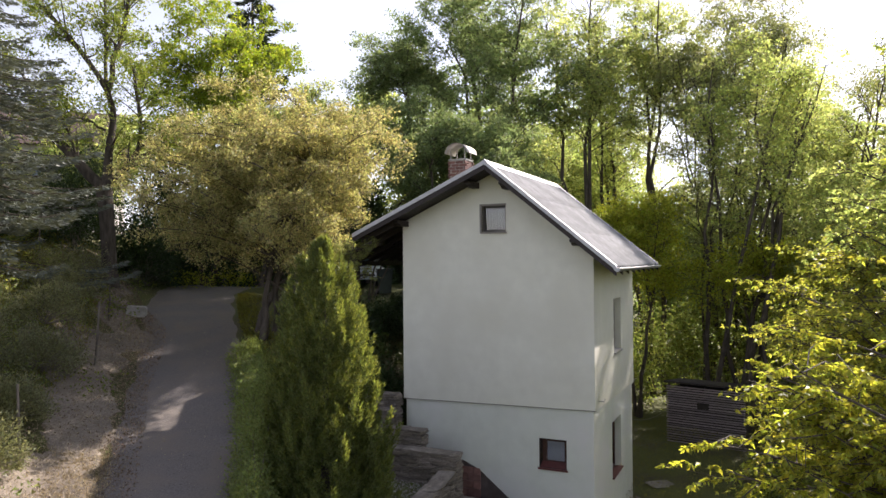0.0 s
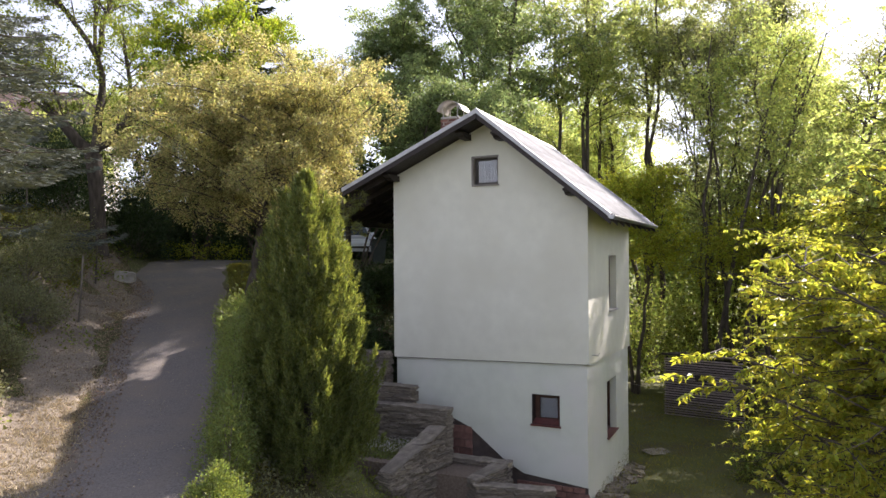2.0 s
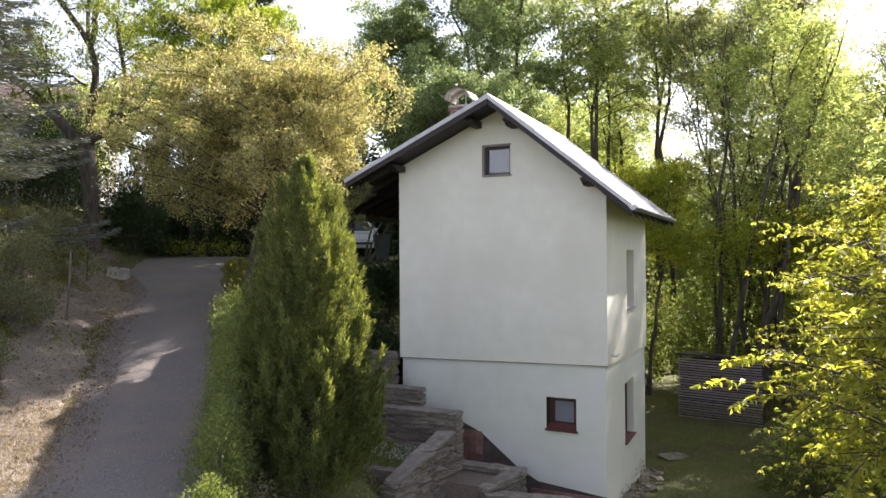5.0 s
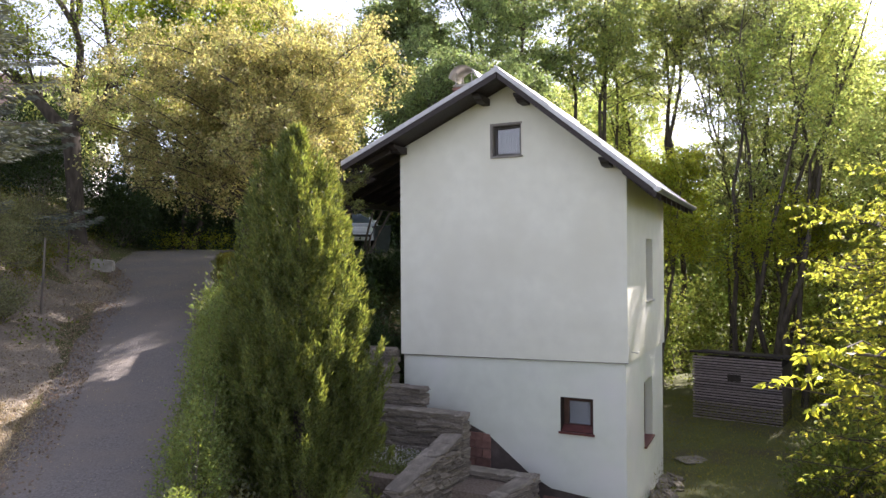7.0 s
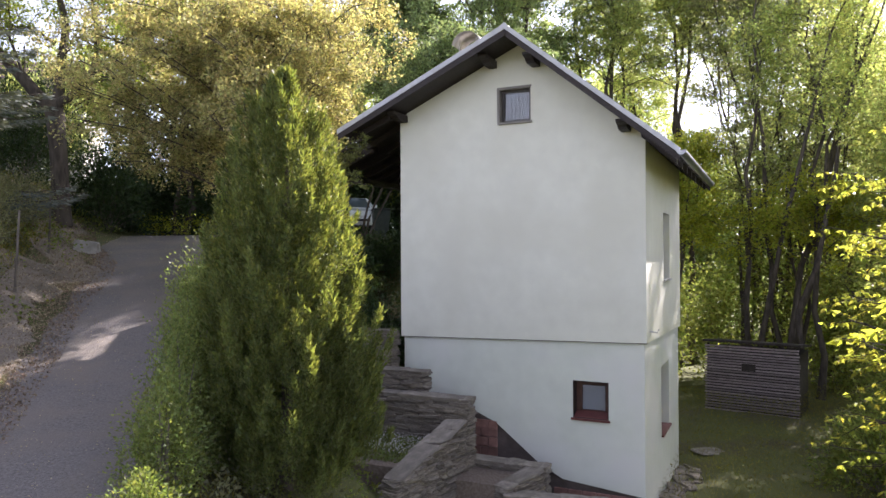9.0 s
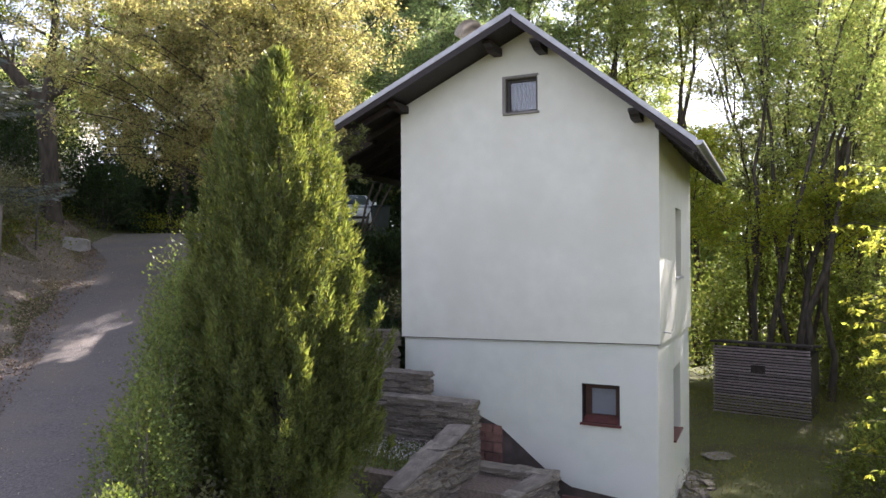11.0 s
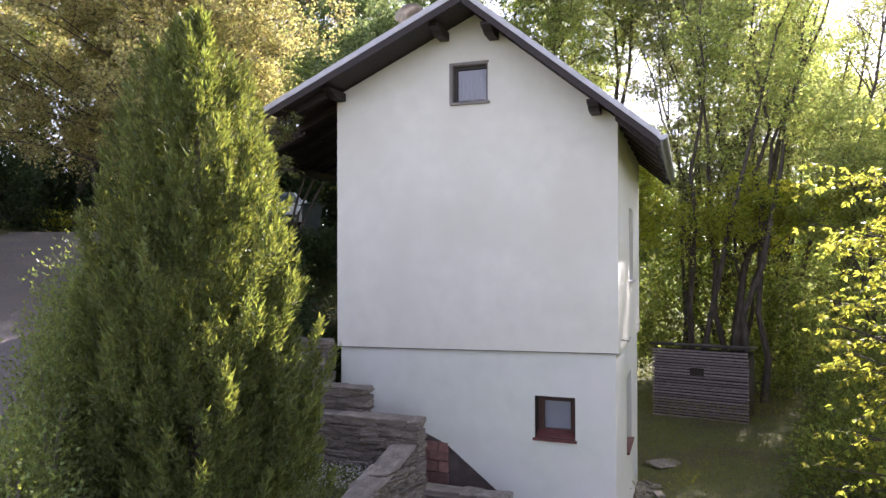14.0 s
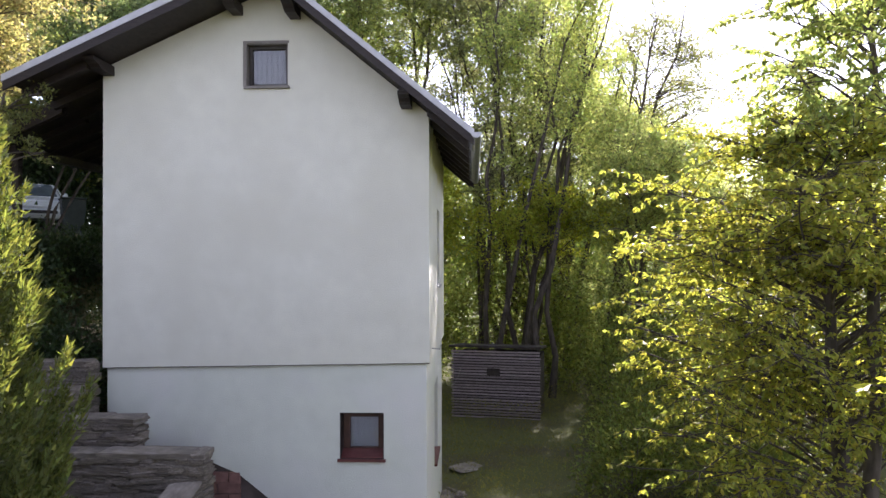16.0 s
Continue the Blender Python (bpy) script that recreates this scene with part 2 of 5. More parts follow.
def part(name, data, material, parent=None, label="", smooth=False):
    """Links a bmesh or a mesh as one object under a thing or a part."""
    if isinstance(data, bmesh.types.BMesh):
        me = bpy.data.meshes.new(name)
        bmesh.ops.recalc_face_normals(data, faces=data.faces)
        data.to_mesh(me)
        data.free()
        data = me
    if material and not data.materials:
        data.materials.append(material)
    if smooth:
        data.polygons.foreach_set("use_smooth", [True] * len(data.polygons))
    ob = new(name, data)
    if parent:
        ob.parent = parent
    if label:
        ob["label"] = label
    return ob


def thing(name, m, label, category, group="", kind=""):
    ob = new(name)
    ob.empty_display_size = 0.2
    ob.matrix_world = m
    return tagged(ob, label, category, group, kind)


def box(bm, x0, x1, y0, y1, z0, z1, bev=0.0):
    r = bmesh.ops.create_cube(bm, size=1.0, matrix=Matrix.Translation(((x0 + x1) / 2, (y0 + y1) / 2, (z0 + z1) / 2)) @ Matrix.Diagonal((x1 - x0, y1 - y0, z1 - z0, 1)))
    if bev:
        es = list({e for v in r["verts"] for e in v.link_edges})
        bmesh.ops.bevel(bm, geom=es, offset=bev, segments=1, affect="EDGES")
    return bm


def boxes(*rows, bev=0.0):
    bm = bmesh.new()
    for r in rows:
        box(bm, *r, bev=bev)
    return bm


def prism(bm, poly, a, b, put):
    """Extrudes the polygon (list of 2D points) from a to b; put(p, q, s) gives the place."""
    lo = [bm.verts.new(put(p, q, a)) for p, q in poly]
    hi = [bm.verts.new(put(p, q, b)) for p, q in poly]
    bm.faces.new(lo)
    bm.faces.new(hi[::-1])
    k = len(poly)
    for i in range(k):
        bm.faces.new((lo[i], hi[i], hi[(i + 1) % k], lo[(i + 1) % k]))


def panel(bm, cuts, low, high, holes, a, b, put):
    """A wall of upright strips between the cuts, from low(s) to high(s), with rectangular holes (s0, s1, z0, z1), from depth a to b."""
    for s0, s1 in zip(cuts[:-1], cuts[1:]):
        mid = (s0 + s1) / 2
        hole = [h for h in holes if h[0] - 1e-6 <= mid <= h[1] + 1e-6]
        if hole:
            h = hole[0]
            prism(bm, [(s0, low(s0)), (s1, low(s1)), (s1, h[2]), (s0, h[2])], a, b, put)
            prism(bm, [(s0, h[3]), (s1, h[3]), (s1, high(s1)), (s0, high(s0))], a, b, put)
        else:
            prism(bm, [(s0, low(s0)), (s1, low(s1)), (s1, high(s1)), (s0, high(s0))], a, b, put)
    bmesh.ops.remove_doubles(bm, verts=bm.verts, dist=0.0005)
    return bm


def tube(V, Q, pts, radii, sides=6):
    """Adds a tapered tube along pts to the lists V, Q."""
    pts = np.asarray(pts, float)
    k = sum(len(v) for v in V)
    d = np.gradient(pts, axis=0)
    d /= np.linalg.norm(d, axis=1)[:, None] + 1e-9
    ref = np.where(np.abs(d[:, 2:3]) > 0.9, np.array([[1.0, 0, 0]]), np.array([[0, 0, 1.0]]))
    s = np.cross(d, ref)
    s /= np.linalg.norm(s, axis=1)[:, None] + 1e-9
    n = np.cross(s, d)
    ang = np.arange(sides) * 2 * np.pi / sides
    ring = pts[:, None] + np.asarray(radii)[:, None, None] * (np.cos(ang)[None, :, None] * s[:, None] + np.sin(ang)[None, :, None] * n[:, None])
    V.append(ring.reshape(-1, 3))
    i, j = np.meshgrid(np.arange(len(pts) - 1), np.arange(sides), indexing="ij")
    a = k + i * sides + j
    b = k + i * sides + (j + 1) % sides
    Q.append(np.stack([a, b, b + sides, a + sides], -1).reshape(-1, 4))


def leaf_quads(P, D, length, width, rng, curl=0.15):
    """One bent diamond blade at each point P along D. length: number or array."""
    P, D = np.asarray(P, float), np.asarray(D, float)
    D = D / (np.linalg.norm(D, axis=1)[:, None] + 1e-9)
    S = np.cross(D, rng.normal(size=D.shape))
    S /= np.linalg.norm(S, axis=1)[:, None] + 1e-9
    N = np.cross(S, D)
    ln = (np.ones(len(P)) * length * rng.uniform(0.65, 1.25, len(P)))[:, None]
    w = ln * width
    verts = np.stack([P, P + D * ln * 0.45 + S * w + N * ln * curl, P + D * ln, P + D * ln * 0.45 - S * w + N * ln * curl], 1).reshape(-1, 3)
    return verts, np.arange(len(P) * 4).reshape(-1, 4)


def ball(rng, n):
    d = rng.normal(size=(n, 3))
    return d / np.linalg.norm(d, axis=1)[:, None]


# ---- the lie of the land ----
H = pose(-1.056, 18.123, 0, 0, 0, -25.44)      # house frame: x along the gable wall, y into the house
HC, HS = math.cos(radians(-25.44)), math.sin(radians(-25.44))
ROAD_Y = (-20, 5, 9, 12, 15.5, 18.5, 22, 25, 28, 31, 60)
ROAD_X = (-3.0, -3.6, -4.1, -4.7, -5.5, -6.4, -7.8, -8.8, -9.6, -10.2, -12)
ROAD_Z = (0.6, 1.7, 2.35, 2.62, 3.15, 3.9, 4.62, 5.1, 5.42, 5.52, 6.2)


def smooth(t):
    t = np.clip(t, 0, 1)
    return t * t * (3 - 2 * t)


def wav(x, y):
    return 0.5 * np.sin(x * 1.7 + 0.6 * np.sin(y * 1.1)) * np.cos(y * 1.3 + 0.4 * np.sin(x * 0.9)) + 0.3 * np.sin(x * 4.1 + 1.0) * np.sin(y * 3.7)


def gz(x, y):
    """Height of the ground."""
    x, y = np.asarray(x, float), np.asarray(y, float)
    xc, zr = np.interp(y, ROAD_Y, ROAD_X), np.interp(y, ROAD_Y, ROAD_Z)
    u = HC * (x + 1.056) + HS * (y - 18.123)
    right = -0.05 - 0.5 * smooth((y - 15) / 7)
    k = smooth((y - 13) / 5)
    t = smooth(((1 - k) * (x + 0.7) + k * u + 3.2) / 5.0)
    z = zr * (1 - t) + right * t
    left = smooth((xc - 1.7 - x) / 5.0)
    z = z + left * 2.4
    off = smooth((np.abs(x - xc) - 1.8) / 1.2)
    far = smooth((np.hypot(x, y - 15) - 45) / 120)
    return z + 0.07 * wav(x, y) * off + far * 4.0


def gh(x, y):
    return float(gz(x, y))


def sheet(xs, ys, lift=0.0, fn=gz):
    X, Y = np.meshgrid(xs, ys)
    Z = fn(X, Y) + lift
    nx = len(xs)
    i, j = np.meshgrid(np.arange(len(ys) - 1), np.arange(nx - 1), indexing="ij")
    a = i * nx + j
    return np.stack([X, Y, Z], -1).reshape(-1, 3), np.stack([a, a + 1, a + nx + 1, a + nx], -1).reshape(-1, 4)


gx = np.concatenate([-np.geomspace(2500, 17, 34), np.arange(-16, 18.01, 0.25), np.geomspace(19, 2500, 34)])
gy = np.concatenate([-np.geomspace(2500, 3, 30), np.arange(-2, 38.01, 0.25), np.geomspace(39, 2500, 34)])
ground = part("ground", quad_mesh("ground", *sheet(gx, gy)), GROUND, smooth=True)
tagged(ground, "sloping garden ground of grass, bare earth and litter", "ground", kind="structure")

# drive: a ribbon with ragged edges, 3 cm proud of the soil
LEFT_Y, LEFT_X = (-20, 5, 9.9, 13.2, 17.1, 19.5, 21.5, 24.5, 28, 60), (-4.5, -4.9, -5.35, -6.55, -8.05, -8.65, -9.4, -11.4, -13.4, -17)
rows_ = np.arange(-6, 31.6, 0.3)
rv = []
for yy in rows_:
    c, z_ = np.interp(yy, ROAD_Y, ROAD_X), np.interp(yy, ROAD_Y, ROAD_Z)
    bend = max(0.0, yy - 25.5) ** 2 * 0.05
    hw = 1.36 + 0.03 * math.sin(yy * 1.1) + 0.02 * math.sin(yy * 5.3)
    for k in range(11):
        s = k / 5 - 1
        e = hw * s + (0.03 * math.sin(yy * 7.1 + k) if abs(s) == 1 else 0)
        wide = 0.38 + 0.5 * float(smooth((yy - 12.5) / 4)) + 1.9 * float(smooth((yy - 21.5) / 6.5))
        rv.append((c + e + (bend if s > 0 else wide) * s, yy, z_ + 0.045 * (1 - s ** 4) - 0.02 + 0.008 * math.sin(yy * 3 + k * 2)))
n_ = len(rows_)
i_, j_ = np.meshgrid(np.arange(n_ - 1), np.arange(10), indexing="ij")
a_ = i_ * 11 + j_
drive = part("driveway", quad_mesh("driveway", rv, np.stack([a_, a_ + 1, a_ + 12, a_ + 11], -1).reshape(-1, 4)), ASPHALT, smooth=True)
tagged(drive, "narrow worn grey asphalt driveway climbing beside the house", "driveway", kind="structure")

# dry litter verge on the uphill side
rv = []
rngv = np.random.default_rng(9)
rows_v = np.arange(-6, 31.6, 0.1)
jag = np.convolve(rngv.normal(size=len(rows_v) + 6), np.ones(7) / 7, "valid") * 0.3 + np.convolve(rngv.normal(size=len(rows_v) + 30), np.ones(31) / 31, "valid") * 1.0
for yy, jg in zip(rows_v, jag):
    z_ = np.interp(yy, ROAD_Y, ROAD_Z)
    left = np.interp(yy, LEFT_Y, LEFT_X)
    w = 1.9 + 0.5 * math.sin(yy * 0.8) + 0.25 * math.sin(yy * 2.7)
    for k in range(13):
        x_ = left + 0.10 + jg + 0.06 * math.sin(yy * 1.9) - w * (k / 12) ** 1.3
        top = (z_ - 0.03, max(gh(x_, yy), z_) + 0.012)[min(k, 1)] + (0.03 * rngv.uniform() if k else 0)
        rv.append((x_, yy, top if k < 12 else gh(x_, yy) - 0.05))
i_, j_ = np.meshgrid(np.arange(len(rows_v) - 1), np.arange(12), indexing="ij")
a_ = i_ * 13 + j_
verge = part("verge", quad_mesh("verge", rv, np.stack([a_ + 1, a_, a_ + 13, a_ + 14], -1).reshape(-1, 4)), LITTER, smooth=True)
tagged(verge, "strip of dry leaf litter and straw along the driveway", "verge", kind="structure")

# ---- house ----
W, D = 5.03, 4.92
Z_STEP, APEX_U, APEX_Z = 3.06, 2.65, 8.93
SLOPE_L, SLOPE_R = 0.447, 0.82
V0, V1, U0, U1 = -0.8, 5.35, -1.02, 5.68      # roof's outline
house = thing("house", H, "small white plastered two-storey cottage with a dark-eaved gable roof", "house")


def roof_z(u_):
    return APEX_Z - (APEX_U - u_) * SLOPE_L if u_ < APEX_U else APEX_Z - (u_ - APEX_U) * SLOPE_R


def under(u_):
    return roof_z(u_) - 0.12


def step_z(u_):
    return 3.02 + 0.09 * u_ / W


def put_f(p, q, s):
    return (p, s, q)


def put_s(p, q, s):
    return (s, p, q)


UW = (2.24, 2.88, 7.31, 7.97)
LW = (3.66, 4.33, 1.645, 2.345)
SW = (2.18, 3.10, 4.18, 5.58)
SL = (2.08, 3.22, 0.97, 2.38)
part("front_wall", panel(bmesh.new(), [0, UW[0], APEX_U, UW[1], W], step_z, under, [UW], 0, 0.3, put_f), PLASTER, house)
part("side_wall", panel(bmesh.new(), [0.302, SW[0], SW[1], D], lambda s: 3.11 - 0.03 * s, lambda s: under(W), [SW], W - 0.3, W, put_s), PLASTER, house)
part("left_wall", panel(bmesh.new(), [0.302, D], lambda s: 1.5, lambda s: under(0), [], 0.002, 0.3, put_s), PLASTER, house)
part("back_wall", panel(bmesh.new(), [0.302, APEX_U, W - 0.302], lambda s: -0.6, under, [], D - 0.3, D - 0.002, put_f), PLASTER, house)


def diag(s):
    return float(np.interp(s, (0.05, 1.45, 1.62, 2.10, 2.98, 3.45, 4.98), (0.9, 0.9, 1.60, 1.40, 0.71, 0.46, 0.31)))


low_top = lambda s: step_z(s) - 0.004
part("base_plaster", panel(bmesh.new(), [0.05, 1.45, 1.62, 2.10, 2.98, 3.45, LW[0], LW[1], 4.98], diag, low_top, [LW], 0.05, 0.085, put_f), PLASTER_LOW, house, "white plaster base, ending in a slanting edge")
part("base_wall", panel(bmesh.new(), [0.06, LW[0], LW[1], 4.97], lambda s: -0.6, low_top, [LW], 0.088, 0.36, put_f), BITUMEN, house, "black bitumen-coated foundation wall")
part("base_side", panel(bmesh.new(), [0.362, SL[0], SL[1], D - 0.05], lambda s: -0.6, lambda s: 3.1 - 0.03 * s, [SL], 4.68, 4.98, put_s), PLASTER_LOW, house)
part("base_corner", boxes((4.972, 4.98, 0.088, 0.36, -0.6, 3.08)), PLASTER_LOW, house)
de = bmesh.new()
prism(de, [(0.0, step_z(0) - 0.011), (W, step_z(W) - 0.011), (W, step_z(W) - 0.002), (0.0, step_z(0) - 0.002)], -0.006, 0.046, put_f)
part("drip_edge", de, BITUMEN, house, "thin dark drip edge between the storeys")
part("floor_slab", boxes((0.31, 4.67, 0.37, 4.6, 2.75, 2.95)), CONCRETE, house)
part("attic_slab", boxes((0.31, 4.7, 0.31, 4.6, 5.75, 5.9)), CONCRETE, house)


def window_unit(name, hole, put, face, inward, frame_m, sill_m, curtain_m, label, sash=False, depth=0.13, sill_out=0.05, fw=0.06, reveal_m=None, fold=1.0, slope=0.0):
    """Frame, sash, pane, curtain and sill in a hole (s0, s1, z0, z1); face: the wall's outer depth, inward: +1 or -1."""
    s0, s1, z0, z1 = hole
    f = bmesh.new()
    a, b = face + inward * depth, face + inward * (depth + 0.06)
    for r in ((s0, s1, z1 - fw, z1), (s0, s1, z0, z0 + fw), (s0, s0 + fw, z0 + fw, z1 - fw), (s1 - fw, s1, z0 + fw, z1 - fw)):
        prism(f, [(r[0], r[2]), (r[1], r[2]), (r[1], r[3]), (r[0], r[3])], a, b, put)
    w = part(name, f, frame_m, house, label)
    if sash:
        g = bmesh.new()
        t = fw + 0.015
        a2, b2 = face + inward * (depth - 0.02), face + inward * (depth + 0.03)
        for r in ((s0 + t, s1 - t, z1 - t - 0.05, z1 - t), (s0 + t, s1 - t, z0 + t, z0 + t + 0.05), (s0 + t, s0 + t + 0.05, z0 + t + 0.05, z1 - t - 0.05), (s1 - t - 0.05, s1 - t, z0 + t + 0.05, z1 - t - 0.05)):
            prism(g, [(r[0], r[2]), (r[1], r[2]), (r[1], r[3]), (r[0], r[3])], a2, b2, put)
        part("sash", g, frame_m, w)
    p = bmesh.new()
    c = face + inward * (depth + 0.035)
    prism(p, [(s0 + fw * 0.9, z0 + fw * 0.9), (s1 - fw * 0.9, z0 + fw * 0.9), (s1 - fw * 0.9, z1 - fw * 0.9), (s0 + fw * 0.9, z1 - fw * 0.9)], c, c + inward * 0.006, put)
    ln = bmesh.new()                     # lining of the reveal
    e = 0.012
    for r in ((s0, s1, z1 - e, z1), (s0, s1, z0, z0 + e), (s0, s0 + e, z0 + e, z1 - e), (s1 - e, s1, z0 + e, z1 - e)):
        prism(ln, [(r[0], r[2]), (r[1], r[2]), (r[1], r[3]), (r[0], r[3])], face + inward * 0.004, face + inward * (depth - 0.003), put)
    if reveal_m:
        part("reveal", ln, reveal_m, w)
    else:
        ln.free()
    pane = part("pane", p, GLASS, w, "clear reflecting glass")
    pane.visible_shadow = False
    q = bmesh.new()                      # curtain with soft folds
    k = 28
    base = face + inward * (depth + 0.10)
    vs = [[q.verts.new(put(s0 - 0.03 + (s1 - s0 + 0.06) * i / k, zz, base + fold * (0.012 * math.sin(i * 1.9) + 0.006 * math.sin(i * 0.7)))) for i in range(k + 1)] for zz in (z0 - 0.03, z1 + 0.03)]
    for i in range(k):
        q.faces.new((vs[0][i], vs[0][i + 1], vs[1][i + 1], vs[1][i]))
    cu = part("curtain", q, curtain_m, w, "dim curtain behind the glass")
    cu.modifiers.new("thick", "SOLIDIFY").thickness = 0.004
    sl = bmesh.new()
    prism(sl, [(s0 - 0.03, z0 - 0.035), (s1 + 0.03, z0 - 0.035), (s1 + 0.03, z0 + 0.004), (s0 - 0.03, z0 + 0.004)], face - inward * sill_out, face + inward * depth, put)
    part("sill", sl, sill_m, w)
    if slope:                            # sloping inner sill board
        sb_ = bmesh.new()
        d0, d1 = face + inward * 0.006, face + inward * (depth - 0.004)
        vs = [sb_.verts.new(put(s, z, d)) for s in (s0 + e + 0.002, s1 - e - 0.002) for z, d in ((z0 + e + 0.002, d0), (z0 + e + 0.012, d0), (z0 + e + 0.002, d1), (z0 + slope, d1))]
        for f_ in ((0, 1, 3, 2), (4, 6, 7, 5), (1, 5, 7, 3), (0, 2, 6, 4), (0, 4, 5, 1), (2, 3, 7, 6)):
            sb_.faces.new([vs[i] for i in f_])
        part("sill_board", sb_, sill_m, w)
    return w


window_unit("gable_window", UW, put_f, 0.0, 1, FRAMEDARK, FRAMEGREY, CURTAIN, "small square brown-framed gable window", depth=0.10, fw=0.06, reveal_m=FRAMEGREY, fold=0.15)
window_unit("cellar_window", LW, put_f, 0.05, 1, FRAMEBROWN, SILLRED, CURTAINSKY, "small square oxblood-framed cellar window", depth=0.24, fw=0.115, reveal_m=DARKWOOD, fold=0.1, slope=0.10)
window_unit("side_window", SW, put_s, W, -1, FRAMEBROWN, ZINC, CURTAIN, "tall narrow side window with a metal sill", depth=0.17)
window_unit("side_cellar_window", SL, put_s, 4.98, -1, FRAMEBROWN, SILLRED, CURTAIN, "cellar side window with an oxblood sill", depth=0.17)
# flat trim round the gable window
gt = bmesh.new()
for r in ((UW[0] - 0.05, UW[1] + 0.02, UW[3], UW[3] + 0.04), (UW[0] - 0.05, UW[0], UW[2], UW[3])):
    prism(gt, [(r[0], r[2]), (r[1], r[2]), (r[1], r[3]), (r[0], r[3])], -0.012, 0.05, put_f)
part("window_trim", gt, FRAMEGREY, house, "weathered grey window surround")


# roof: corrugated sheets over boards and rafters
def corrugated(ua, ub, wave=0.29, amp=0.035, courses=3, va=V0, vb=V1):
    """Overlapping courses of corrugated sheet from the eave ua up to the ridge ub."""
    V, Q, k = [], [], 0
    vs = np.arange(va, vb + 0.001, wave / 6)
    for c in range(courses):
        fa, fb = c / courses - (0.02 if c else 0), (c + 1) / courses
        ps = np.array([fa, fb])
        lift = np.array([0.018, 0.004]) if c else np.array([0.004, 0.004])
        for top in (0.014, 0.0):
            for p, lf in zip(ps, lift):
                u_ = ua + (ub - ua) * p
                V.append(np.stack([np.full(len(vs), u_), vs, roof_z(u_) + lf + top + amp * np.sin(vs * 2 * np.pi / wave)], -1))
        n = len(vs)
        j = np.arange(n - 1)
        t0, t1, b0, b1 = k + j, k + n + j, k + 2 * n + j, k + 3 * n + j
        Q += [np.stack([t0, t0 + 1, t1 + 1, t1], -1), np.stack([b1, b1 + 1, b0 + 1, b0], -1), np.stack([b0, b0 + 1, t0 + 1, t0], -1)]
        k += 4 * n
    return quad_mesh("roof_sheet", np.concatenate(V), np.concatenate(Q))


roof = part("roof", corrugated(U1, APEX_U), ROOFING, house, "pale grey corrugated fibre-cement roof", smooth=True)
part("roof_slope", corrugated(U0, APEX_U), ROOFING, house, "pale grey corrugated fibre-cement roof", smooth=True)
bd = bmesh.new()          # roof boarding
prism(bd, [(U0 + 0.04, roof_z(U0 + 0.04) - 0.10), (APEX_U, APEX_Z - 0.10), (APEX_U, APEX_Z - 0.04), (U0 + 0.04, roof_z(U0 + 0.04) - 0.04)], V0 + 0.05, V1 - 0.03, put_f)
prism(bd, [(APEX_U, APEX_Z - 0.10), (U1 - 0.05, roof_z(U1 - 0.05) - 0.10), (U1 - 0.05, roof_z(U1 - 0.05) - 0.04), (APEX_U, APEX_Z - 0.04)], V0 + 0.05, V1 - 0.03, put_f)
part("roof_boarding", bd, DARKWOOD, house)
for nm, a, b in (("verge_left", U0 - 0.03, APEX_U), ("verge_right", APEX_U, U1 + 0.03)):
    for side_v in (V0 - 0.02, V1 - 0.02):
        vg = bmesh.new()
        prism(vg, [(a, roof_z(a) - 0.045), (b, roof_z(b) - 0.045), (b, roof_z(b) + 0.055), (a, roof_z(a) + 0.055)], side_v, side_v + 0.05, put_f)
        prism(vg, [(a, roof_z(a) + 0.04), (b, roof_z(b) + 0.04), (b, roof_z(b) + 0.058), (a, roof_z(a) + 0.058)], side_v + (0.05 if side_v < 0 else -0.1), side_v + (0.15 if side_v < 0 else 0.0), put_f)
        part("verge_trim", vg, TRIMGREY, roof, "light grey sheet-metal verge")
        bb = bmesh.new()
        prism(bb, [(a + 0.02, roof_z(a + 0.02) - 0.17), (b, roof_z(b) - 0.17), (b, roof_z(b) - 0.047), (a + 0.02, roof_z(a + 0.02) - 0.047)], side_v + 0.01, side_v + 0.04, put_f)
        part("barge_board", bb, DARKWOOD, roof, "dark stained barge board")
rd = bmesh.new()
prism(rd, [(APEX_U - 0.16, roof_z(APEX_U - 0.16) + 0.035), (APEX_U, APEX_Z + 0.05), (APEX_U + 0.14, roof_z(APEX_U + 0.14) + 0.035), (APEX_U + 0.14, roof_z(APEX_U + 0.14) + 0.05), (APEX_U, APEX_Z + 0.075), (APEX_U - 0.16, roof_z(APEX_U - 0.16) + 0.05)], V0 - 0.02, V1 + 0.02, put_f)
part("ridge_cap", rd, TRIMGREY, roof)
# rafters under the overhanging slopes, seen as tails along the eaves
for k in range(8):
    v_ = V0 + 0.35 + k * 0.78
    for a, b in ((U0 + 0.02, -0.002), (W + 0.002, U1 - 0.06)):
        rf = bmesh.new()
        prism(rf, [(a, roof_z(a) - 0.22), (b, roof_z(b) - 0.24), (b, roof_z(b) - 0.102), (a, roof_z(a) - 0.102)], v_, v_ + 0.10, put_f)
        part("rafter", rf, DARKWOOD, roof)
